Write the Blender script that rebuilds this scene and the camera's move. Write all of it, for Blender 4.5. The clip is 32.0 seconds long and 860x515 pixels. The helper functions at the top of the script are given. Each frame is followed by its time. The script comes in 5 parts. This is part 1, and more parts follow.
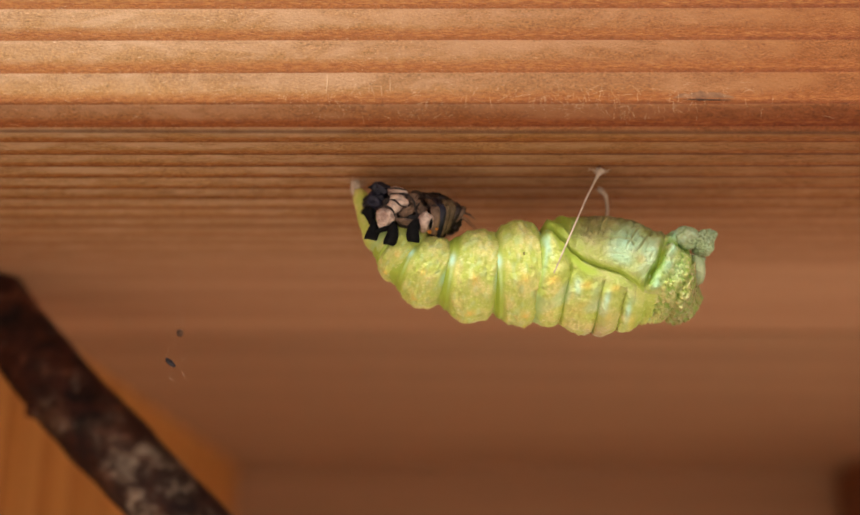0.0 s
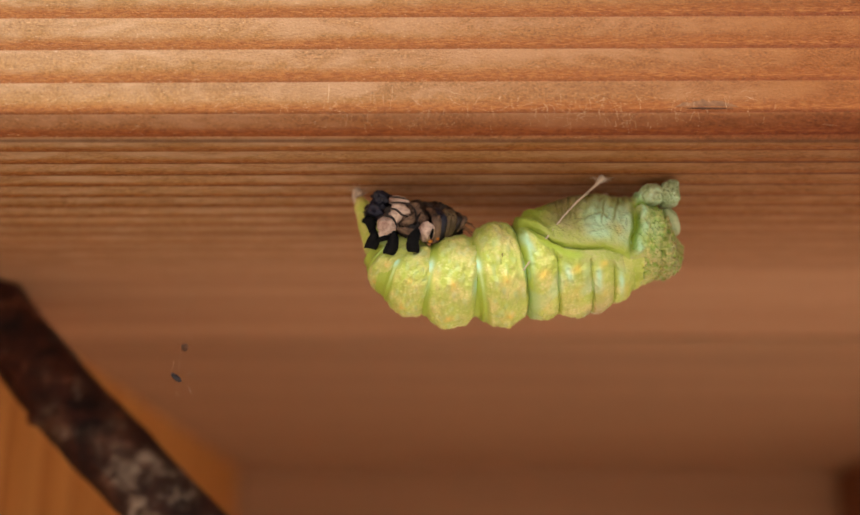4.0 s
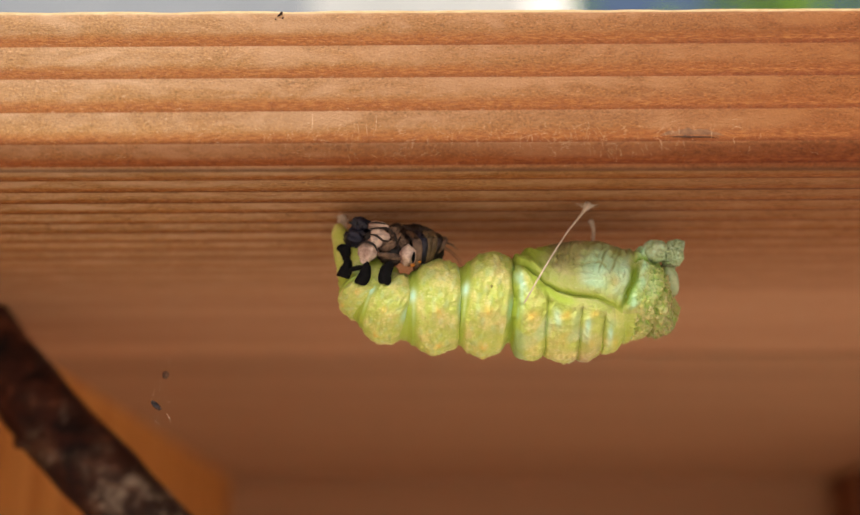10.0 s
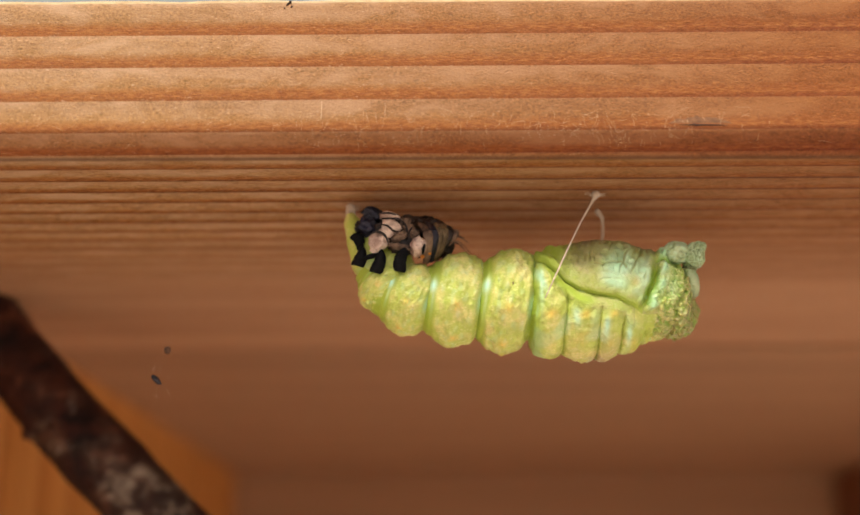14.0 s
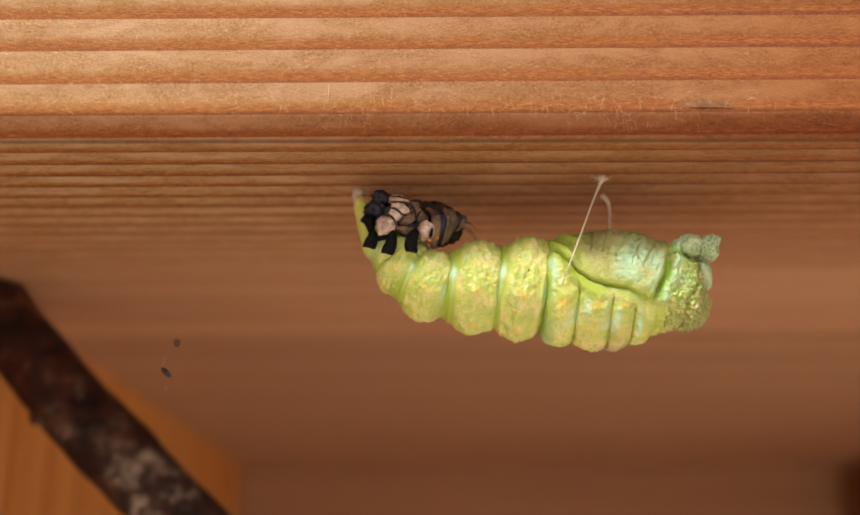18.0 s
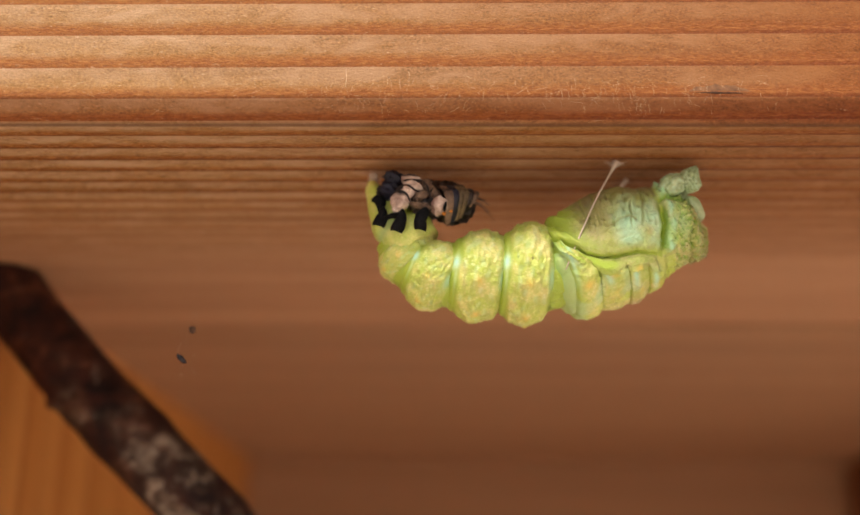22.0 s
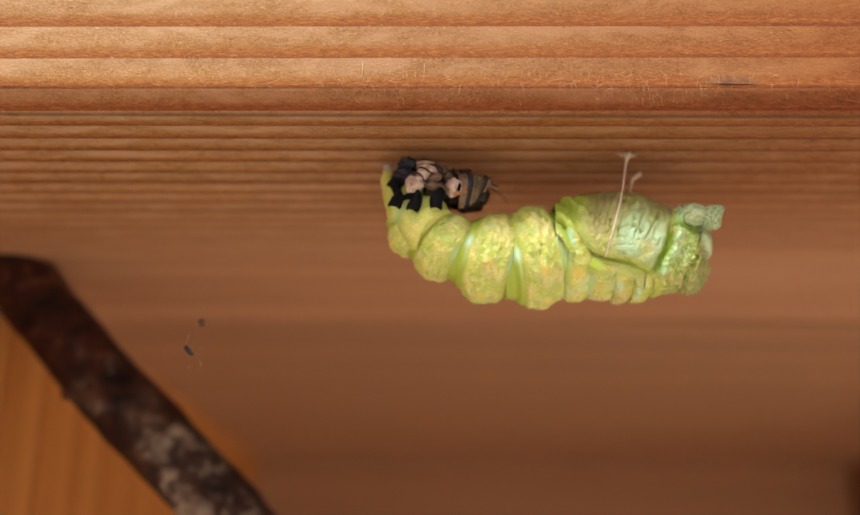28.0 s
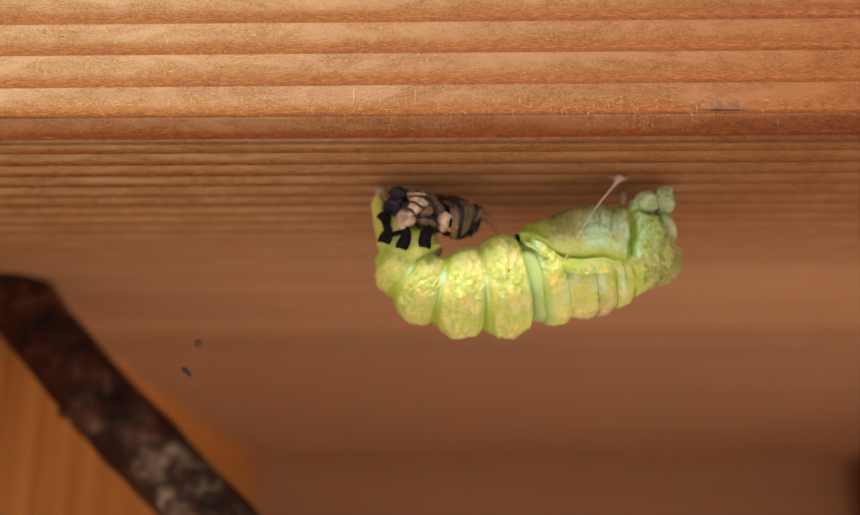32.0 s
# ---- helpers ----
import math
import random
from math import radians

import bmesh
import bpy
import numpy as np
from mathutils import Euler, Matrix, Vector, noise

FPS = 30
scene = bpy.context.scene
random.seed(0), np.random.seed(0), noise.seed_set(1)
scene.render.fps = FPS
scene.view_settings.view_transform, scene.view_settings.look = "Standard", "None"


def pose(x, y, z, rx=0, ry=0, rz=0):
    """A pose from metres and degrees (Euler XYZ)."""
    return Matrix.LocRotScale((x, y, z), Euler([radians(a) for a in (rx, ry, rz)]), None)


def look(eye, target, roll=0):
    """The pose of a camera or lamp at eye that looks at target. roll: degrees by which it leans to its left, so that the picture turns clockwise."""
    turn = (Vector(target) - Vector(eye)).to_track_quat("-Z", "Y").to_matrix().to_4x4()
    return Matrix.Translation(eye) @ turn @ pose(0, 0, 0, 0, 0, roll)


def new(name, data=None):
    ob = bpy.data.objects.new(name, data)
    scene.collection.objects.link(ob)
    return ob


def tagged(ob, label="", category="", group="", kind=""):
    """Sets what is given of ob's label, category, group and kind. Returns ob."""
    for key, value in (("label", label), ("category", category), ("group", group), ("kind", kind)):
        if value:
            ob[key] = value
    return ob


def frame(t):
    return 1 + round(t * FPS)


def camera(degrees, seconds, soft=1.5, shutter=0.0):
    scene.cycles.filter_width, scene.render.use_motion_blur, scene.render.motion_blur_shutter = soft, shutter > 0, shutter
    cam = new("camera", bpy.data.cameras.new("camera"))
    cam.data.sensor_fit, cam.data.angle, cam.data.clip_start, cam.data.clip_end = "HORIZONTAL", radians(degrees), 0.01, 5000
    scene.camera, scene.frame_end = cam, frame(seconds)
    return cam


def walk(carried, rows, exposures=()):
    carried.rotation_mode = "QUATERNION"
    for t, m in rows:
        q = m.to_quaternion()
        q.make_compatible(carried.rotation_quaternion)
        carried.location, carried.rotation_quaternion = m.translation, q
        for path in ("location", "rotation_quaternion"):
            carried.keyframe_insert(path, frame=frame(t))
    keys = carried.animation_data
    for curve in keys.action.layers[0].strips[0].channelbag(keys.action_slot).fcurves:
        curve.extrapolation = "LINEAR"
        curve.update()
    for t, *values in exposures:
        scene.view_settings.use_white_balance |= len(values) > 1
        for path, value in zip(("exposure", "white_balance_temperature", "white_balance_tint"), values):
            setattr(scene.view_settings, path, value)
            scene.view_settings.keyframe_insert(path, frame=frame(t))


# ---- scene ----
# A wooden garden cabinet seen from its open front: a pupating caterpillar hangs under its top board. Measures below in centimetres times U.
U = 0.01
cam = camera(40.0, 32.0, soft=1.6, shutter=0.3)
cam.data.dof.use_dof, cam.data.dof.focus_distance, cam.data.dof.aperture_fstop = True, 0.118, 12.0
PATH = [
    (0, (0.000648, -0.102571, -0.049499), (0.002762, 0.010665, -0.009835), 0.278),
    (0.5, (0.000680, -0.102853, -0.049250), (0.002695, 0.010351, -0.009491), 0.300),
    (1, (0.000733, -0.102946, -0.048146), (0.002965, 0.010317, -0.008566), 0.227),
    (1.5, (0.000841, -0.102839, -0.047788), (0.003304, 0.010343, -0.007991), 0.080),
    (2, (0.001375, -0.102591, -0.047266), (0.003471, 0.010603, -0.007483), 0.188),
    (2.5, (0.000817, -0.103229, -0.048070), (0.002998, 0.010019, -0.008444), 0.204),
    (4.5, (0.000310, -0.102749, -0.048462), (0.002545, 0.010547, -0.008977), 0.153),
    (5, (0.000789, -0.102931, -0.047661), (0.003034, 0.010307, -0.008013), 0.141),
    (5.5, (0.001151, -0.102629, -0.046977), (0.003429, 0.010669, -0.007501), 0.094),
    (6, (0.001409, -0.102359, -0.046385), (0.003790, 0.010951, -0.006948), 0.006),
    (6.5, (0.001663, -0.102781, -0.046483), (0.003973, 0.010498, -0.006956), 0.055),
    (7, (0.001006, -0.103316, -0.045920), (0.003453, 0.010175, -0.007012), -0.062),
    (7.5, (0.000435, -0.103709, -0.046960), (0.002832, 0.009848, -0.008243), -0.017),
    (8, (0.000571, -0.103260, -0.046781), (0.002848, 0.010377, -0.008291), -0.009),
    (8.5, (0.001152, -0.103123, -0.046362), (0.003215, 0.010398, -0.007520), 0.043),
    (9, (0.001123, -0.103437, -0.046113), (0.003493, 0.009998, -0.007038), -0.067),
    (9.5, (0.001226, -0.103233, -0.045382), (0.003726, 0.010266, -0.006501), -0.055),
    (10, (0.001560, -0.103477, -0.045212), (0.004044, 0.009948, -0.006115), -0.016),
    (10.5, (0.001258, -0.103133, -0.046121), (0.003625, 0.010291, -0.007015), -0.028),
    (11, (0.001168, -0.102860, -0.046128), (0.003395, 0.010589, -0.007084), 0.018),
    (11.5, (0.000954, -0.102774, -0.046395), (0.003267, 0.010734, -0.007530), 0.025),
    (12, (0.001280, -0.102697, -0.046651), (0.003342, 0.010746, -0.007580), 0.058),
    (12.5, (0.001493, -0.103227, -0.046172), (0.003550, 0.010228, -0.007135), 0.036),
    (13, (0.001204, -0.103354, -0.045053), (0.003825, 0.010220, -0.006400), -0.169),
    (13.5, (0.001302, -0.103001, -0.045422), (0.003731, 0.010444, -0.006379), -0.083),
    (14, (0.000927, -0.103223, -0.046315), (0.003166, 0.010214, -0.007238), -0.023),
    (14.5, (0.000518, -0.102784, -0.046987), (0.002712, 0.010718, -0.008096), -0.004),
    (16.5, (0.001138, -0.103052, -0.046433), (0.003134, 0.010310, -0.007126), -0.001),
    (17, (0.001184, -0.102695, -0.046211), (0.003236, 0.010776, -0.007224), -0.058),
    (17.5, (0.001273, -0.102987, -0.046884), (0.003192, 0.010470, -0.007847), 0.056),
    (18, (0.000781, -0.103056, -0.047957), (0.002519, 0.010428, -0.008990), 0.126),
    (18.5, (0.000210, -0.103136, -0.048882), (0.001834, 0.010367, -0.009969), 0.192),
    (19, (0.000150, -0.103351, -0.048764), (0.001695, 0.010160, -0.009870), 0.235),
    (19.5, (-0.000014, -0.103652, -0.048470), (0.001729, 0.009851, -0.009559), 0.191),
    (20, (0.000233, -0.103998, -0.049113), (0.001672, 0.009420, -0.009942), 0.267),
    (20.5, (0.000170, -0.103988, -0.049067), (0.001670, 0.009336, -0.009629), 0.258),
    (21, (0.000071, -0.103728, -0.049423), (0.001620, 0.009614, -0.010036), 0.257),
    (21.5, (-0.000106, -0.103396, -0.049988), (0.001186, 0.009950, -0.010603), 0.405),
    (22, (-0.000470, -0.103733, -0.050367), (0.000944, 0.009647, -0.011085), 0.341),
    (22.5, (-0.000492, -0.103629, -0.050064), (0.000982, 0.009734, -0.010735), 0.361),
    (23, (-0.000280, -0.102708, -0.049310), (0.001431, 0.010574, -0.009758), 0.268),
    (23.5, (0.000499, -0.102623, -0.048444), (0.001910, 0.010660, -0.008884), 0.355),
    (24, (0.000501, -0.102575, -0.048499), (0.001981, 0.010739, -0.009032), 0.315),
    (24.5, (-0.000325, -0.103464, -0.050073), (0.001282, 0.009777, -0.010401), 0.363),
    (25, (-0.001309, -0.104022, -0.052487), (-0.000156, 0.009187, -0.012707), 0.573),
    (25.5, (-0.001926, -0.103723, -0.052774), (-0.000721, 0.009526, -0.013108), 0.573),
    (26, (-0.001452, -0.103974, -0.052402), (-0.000501, 0.009204, -0.012531), 0.636),
    (26.5, (-0.001433, -0.104417, -0.052156), (-0.000325, 0.008791, -0.012374), 0.615),
    (28.5, (-0.001618, -0.104262, -0.052828), (-0.000566, 0.008797, -0.012622), 0.554),
    (29, (-0.001423, -0.104172, -0.052261), (-0.000534, 0.008942, -0.012206), 0.641),
    (29.5, (-0.001226, -0.104169, -0.051642), (-0.000258, 0.008940, -0.011574), 0.540),
    (30, (-0.001041, -0.103994, -0.050578), (0.000174, 0.009176, -0.010687), 0.413),
    (30.5, (-0.000617, -0.103900, -0.049610), (0.000585, 0.009358, -0.009970), 0.341),
    (31, (-0.000365, -0.104661, -0.048547), (0.001012, 0.008692, -0.009187), 0.246),
    (31.5, (-0.000165, -0.105370, -0.047500), (0.000942, 0.008105, -0.008484), 0.275),
    (32, (-0.000824, -0.106176, -0.048738), (0.000236, 0.007468, -0.010213), 0.208),
]
walk(cam, [(t, look(eye, target, roll)) for t, eye, target, roll in PATH])

# ---- light ----
world = bpy.data.worlds.new("sky")
scene.world = world
world.use_nodes = True
sky = world.node_tree.nodes.new("ShaderNodeTexSky")
sky.sky_type, sky.sun_disc, sky.sun_elevation, sky.sun_rotation = "NISHITA", False, radians(52), radians(203)
sky.dust_density, sky.ozone_density = 6.0, 0.4
world.node_tree.links.new(sky.outputs["Color"], world.node_tree.nodes["Background"].inputs["Color"])
world.node_tree.nodes["Background"].inputs["Strength"].default_value = 0.08
sun = new("sun", bpy.data.lights.new("sun", "SUN"))
sun.data.energy, sun.data.angle, sun.data.color = 2.7, radians(14), (1.0, 0.93, 0.84)
sun.matrix_world = look((-0.42, -1.0, 1.42), (0, 0, 0))
scene.view_settings.exposure = 0.42


# ---- materials ----
def shader(name, rough=0.5, spec=0.5):
    m = bpy.data.materials.new(name)
    m.use_nodes = True
    b = m.node_tree.nodes["Principled BSDF"]
    b.inputs["Roughness"].default_value, b.inputs["Specular IOR Level"].default_value = rough, spec
    return m, m.node_tree.nodes, m.node_tree.links, b


def node(nodes, links, kind, values=(), **settings):
    n = nodes.new(kind)
    for key, value in settings.items():
        if key == "operation":
            n.operation = value
        elif key == "blend":
            n.data_type, n.blend_type = "RGBA", value
        elif key == "attribute":
            n.attribute_name = value
    for slot, value in values:
        if hasattr(value, "is_linked"):
            links.new(value, n.inputs[slot])
        else:
            n.inputs[slot].default_value = value
    return n


def ramp(nodes, links, fac, stops):
    n = nodes.new("ShaderNodeValToRGB")
    e = n.color_ramp.elements
    while len(e) < len(stops):
        e.new(0.5)
    for el, (p, c) in zip(e, stops):
        el.position, el.color = p, (c if len(c) == 4 else (*c, 1)) if not isinstance(c, float) else (c, c, c, 1)
    links.new(fac, n.inputs["Fac"])
    return n.outputs["Color"]


def mixed(nodes, links, fac, a, b, blend="MIX"):
    n = node(nodes, links, "ShaderNodeMix", [(0, fac), (6, a), (7, b)], blend=blend)
    return n.outputs[2]


def wood(name, rings, grain, stops, period=0.31, waves=0.05, fibre=0.5, rough=0.6, relief=0.25, stain=0.35, drift=0.12, shade=None, phase=0.0, felt=False, sapwood=False):
    """Wood whose year rings lie along the direction rings and whose fibres run along the axis grain (0, 1 or 2)."""
    m, N, L, b = shader(name, rough, 0.3)
    co = N.new("ShaderNodeTexCoord").outputs["Object"]
    long_map = [220.0] * 3
    long_map[grain] = 9.0
    fib = [5200.0] * 3
    fib[grain] = 800.0 if felt else 260.0
    if felt:
        fib = [v if n == grain else 2200.0 for n, v in enumerate(fib)]
    flat = [90.0] * 3
    flat[grain] = 0.0

    def stretched(v):
        return node(N, L, "ShaderNodeMapping", [("Vector", co), ("Scale", v)]).outputs["Vector"]

    wave = node(N, L, "ShaderNodeTexNoise", [("Vector", stretched([v * 0.35 for v in long_map])), ("Scale", 1.0), ("Detail", 2.0)]).outputs["Fac"]
    lay = node(N, L, "ShaderNodeTexNoise", [("Vector", stretched(flat)), ("Scale", 1.0), ("Detail", 1.0)]).outputs["Fac"]
    u = node(N, L, "ShaderNodeVectorMath", [(0, co), (1, [r / (period * U) for r in rings])], operation="DOT_PRODUCT").outputs["Value"]
    u = node(N, L, "ShaderNodeMath", [(0, u), (1, phase - waves / period - 3 * drift / period)], operation="ADD").outputs[0]
    u = node(N, L, "ShaderNodeMath", [(0, wave), (1, 2 * waves / period), (2, u)], operation="MULTIPLY_ADD").outputs[0]
    u = node(N, L, "ShaderNodeMath", [(0, lay), (1, 6 * drift / period), (2, u)], operation="MULTIPLY_ADD").outputs[0]
    s = node(N, L, "ShaderNodeMath", [(0, u)], operation="FRACT").outputs[0]
    fine = node(N, L, "ShaderNodeTexNoise", [("Vector", stretched(fib)), ("Scale", 1.0), ("Detail", 5.0), ("Roughness", 0.62)]).outputs["Fac"]
    blotch = node(N, L, "ShaderNodeTexNoise", [("Vector", stretched(long_map)), ("Scale", 1.4), ("Detail", 4.0)]).outputs["Fac"]
    s2 = node(N, L, "ShaderNodeMath", [(0, fine), (1, (0.55 if felt else 0.22) * fibre), (2, s)], operation="MULTIPLY_ADD").outputs[0]
    if felt:  # late wood of uneven depth along the board
        uneven = node(N, L, "ShaderNodeTexNoise", [("Vector", stretched([110.0, 420.0, 420.0])), ("Scale", 1.0), ("Detail", 4.0), ("Roughness", 0.6)]).outputs["Fac"]
        s2 = node(N, L, "ShaderNodeMath", [(0, uneven), (1, 0.55), (2, s2)], operation="MULTIPLY_ADD").outputs[0]
        s2 = node(N, L, "ShaderNodeMath", [(0, s2), (1, -0.36)], operation="ADD").outputs[0]
    colour = ramp(N, L, s2, stops)
    colour = mixed(N, L, fibre, colour, ramp(N, L, fine, [(0.3, 0.55), (0.62, 1.0)]), "MULTIPLY")
    colour = mixed(N, L, stain, colour, ramp(N, L, blotch, [(0.3, (0.45, 0.36, 0.30)), (0.6, (1.0, 1.0, 1.0))]), "MULTIPLY")
    if felt:  # short broken fibres, dark pores and pale fluff
        dots = node(N, L, "ShaderNodeTexNoise", [("Vector", stretched([3200.0, 5200.0, 5200.0])), ("Scale", 1.0), ("Detail", 3.0), ("Roughness", 0.7)]).outputs["Fac"]
        colour = mixed(N, L, 0.85, colour, ramp(N, L, dots, [(0.28, 0.34), (0.45, 0.86), (0.56, 1.02), (0.72, 1.5)]), "MULTIPLY")
        pores = node(N, L, "ShaderNodeTexNoise", [("Vector", stretched([900.0, 1700.0, 1700.0])), ("Scale", 1.0), ("Detail", 2.0)]).outputs["Fac"]
        colour = mixed(N, L, ramp(N, L, pores, [(0.66, 0.0), (0.74, 0.55)]), colour, (0.16, 0.075, 0.03, 1))
    if felt:  # greyed pale patches on the weathered face
        worn = node(N, L, "ShaderNodeTexNoise", [("Vector", stretched([130.0, 300.0, 300.0])), ("Scale", 1.0), ("Detail", 5.0), ("Roughness", 0.6), ("Distortion", 0.6)]).outputs["Fac"]
        early = ramp(N, L, s2, [(0.25, 0.0), (0.6, 1.0)])
        fleck = node(N, L, "ShaderNodeMath", [(0, ramp(N, L, worn, [(0.44, 0.0), (0.62, 0.7)])), (1, early)], operation="MULTIPLY").outputs[0]
        colour = mixed(N, L, fleck, colour, (0.54, 0.345, 0.20, 1))
    if felt:  # pale specks of fluff caught in the grain
        lint = node(N, L, "ShaderNodeTexNoise", [("Vector", stretched([1500.0, 3800.0, 3800.0])), ("Scale", 1.0), ("Detail", 4.0), ("Roughness", 0.75)]).outputs["Fac"]
        colour = mixed(N, L, ramp(N, L, lint, [(0.60, 0.0), (0.70, 0.75)]), colour, (0.74, 0.52, 0.34, 1))
    if shade:  # darker and redder towards one end, weaker on the underside
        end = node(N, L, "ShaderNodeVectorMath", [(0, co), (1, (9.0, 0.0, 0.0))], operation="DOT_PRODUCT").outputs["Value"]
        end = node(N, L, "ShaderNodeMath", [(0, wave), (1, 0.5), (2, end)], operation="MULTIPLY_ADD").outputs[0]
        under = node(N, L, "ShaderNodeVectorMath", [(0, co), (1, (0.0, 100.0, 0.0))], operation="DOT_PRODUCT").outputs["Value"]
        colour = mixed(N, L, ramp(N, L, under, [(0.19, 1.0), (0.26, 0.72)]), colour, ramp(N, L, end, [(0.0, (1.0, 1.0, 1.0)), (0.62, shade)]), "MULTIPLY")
    if sapwood:  # pale sapwood along the upper edge
        up = node(N, L, "ShaderNodeVectorMath", [(0, co), (1, (-1.8, 0.0, 100.0))], operation="DOT_PRODUCT").outputs["Value"]
        up = node(N, L, "ShaderNodeMath", [(0, wave), (1, 0.16), (2, up)], operation="MULTIPLY_ADD").outputs[0]
        colour = mixed(N, L, ramp(N, L, node(N, L, "ShaderNodeMath", [(0, up), (1, -1.0)], operation="ADD").outputs[0], [(0.690, 0.0), (0.715, 0.9)]), colour, ramp(N, L, fine, [(0.3, (0.52, 0.35, 0.16)), (0.65, (0.78, 0.60, 0.33))]))
    if felt:  # short bright and dark dashes along the late wood
        dash = node(N, L, "ShaderNodeTexNoise", [("Vector", stretched([1100.0, 6400.0, 6400.0])), ("Scale", 1.0), ("Detail", 2.0), ("Roughness", 0.6)]).outputs["Fac"]
        late = ramp(N, L, s, [(0.0, 0.1), (0.10, 0.25), (0.16, 0.75), (0.44, 0.0)])
        colour = mixed(N, L, late, colour, ramp(N, L, dash, [(0.40, (0.22, 0.060, 0.010)), (0.52, (0.34, 0.115, 0.022)), (0.68, (0.46, 0.190, 0.050))]))
    if felt:  # redder, darker wood along the chamfer
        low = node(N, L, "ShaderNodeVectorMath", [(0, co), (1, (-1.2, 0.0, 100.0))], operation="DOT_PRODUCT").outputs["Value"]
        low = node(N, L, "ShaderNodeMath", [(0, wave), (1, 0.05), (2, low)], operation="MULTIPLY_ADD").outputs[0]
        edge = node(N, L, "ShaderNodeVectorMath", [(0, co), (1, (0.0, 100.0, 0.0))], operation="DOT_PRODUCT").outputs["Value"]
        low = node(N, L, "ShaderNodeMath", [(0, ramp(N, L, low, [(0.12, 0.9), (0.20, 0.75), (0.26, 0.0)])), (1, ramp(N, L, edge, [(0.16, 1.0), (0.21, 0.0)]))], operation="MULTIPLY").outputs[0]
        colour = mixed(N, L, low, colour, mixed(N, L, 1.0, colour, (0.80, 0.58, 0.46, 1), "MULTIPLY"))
    if felt:  # thin dark late-wood lines on the underside, paler and more even colour further under
        inward = node(N, L, "ShaderNodeVectorMath", [(0, co), (1, (0.0, 12.5, 0.0))], operation="DOT_PRODUCT").outputs["Value"]
        line = node(N, L, "ShaderNodeMath", [(0, ramp(N, L, s, [(0.0, 0.95), (0.07, 0.5), (0.18, 0.0), (0.98, 0.0), (1.0, 0.95)])), (1, ramp(N, L, inward, [(0.045, 0.0), (0.060, 0.9), (0.14, 0.85), (0.35, 0.45)]))], operation="MULTIPLY").outputs[0]
        sideways = node(N, L, "ShaderNodeVectorMath", [(0, co), (1, (10.0, 0.0, 0.0))], operation="DOT_PRODUCT").outputs["Value"]
        sideways = node(N, L, "ShaderNodeMath", [(0, sideways), (1, wave)], operation="ADD").outputs[0]
        line = node(N, L, "ShaderNodeMath", [(0, line), (1, ramp(N, L, sideways, [(0.0, 0.35), (0.6, 1.0)]))], operation="MULTIPLY").outputs[0]
        colour = mixed(N, L, line, colour, (0.085, 0.028, 0.011, 1))
        # dark line where the chamfer meets the underside
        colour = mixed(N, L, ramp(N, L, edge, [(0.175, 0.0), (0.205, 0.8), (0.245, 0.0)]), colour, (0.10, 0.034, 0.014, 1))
        colour = mixed(N, L, ramp(N, L, inward, [(0.24, 0.0), (0.60, 0.85)]), colour, ramp(N, L, blotch, [(0.35, (0.44, 0.215, 0.110)), (0.65, (0.55, 0.29, 0.158))]))
    L.new(colour, b.inputs["Base Color"])
    L.new(ramp(N, L, fine, [(0.3, rough + 0.15), (0.7, rough - 0.1)]), b.inputs["Roughness"])
    h = node(N, L, "ShaderNodeMath", [(0, s), (1, 0.07 if felt else 1.0), (2, dots if felt else fine)], operation="MULTIPLY_ADD").outputs[0]
    L.new(node(N, L, "ShaderNodeBump", [("Strength", relief), ("Distance", 0.0004), ("Height", h)]).outputs["Normal"], b.inputs["Normal"])
    return m


PINE = [(0.0, (0.30, 0.095, 0.016)), (0.14, (0.37, 0.130, 0.022)), (0.30, (0.42, 0.182, 0.044)), (0.48, (0.455, 0.238, 0.084)), (1.0, (0.51, 0.292, 0.138))]
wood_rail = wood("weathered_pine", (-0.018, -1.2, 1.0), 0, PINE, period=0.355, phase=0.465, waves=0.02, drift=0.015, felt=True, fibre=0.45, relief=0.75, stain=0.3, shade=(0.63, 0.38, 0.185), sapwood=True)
wood_ply = wood("brown_plank", (0.0, 1.0, 0.15), 0, [(0.0, (0.31, 0.154, 0.077)), (0.5, (0.39, 0.202, 0.104)), (1.0, (0.355, 0.178, 0.089))], period=1.7, waves=0.2, fibre=0.25, relief=0.1, stain=0.25)
wood_side = wood("orange_plank", (0.0, 1.0, 0.0), 2, [(0.0, (0.42, 0.140, 0.026)), (0.2, (0.56, 0.222, 0.050)), (1.0, (0.63, 0.275, 0.072))], period=1.3, waves=0.1, fibre=0.3, relief=0.1, stain=0.3)


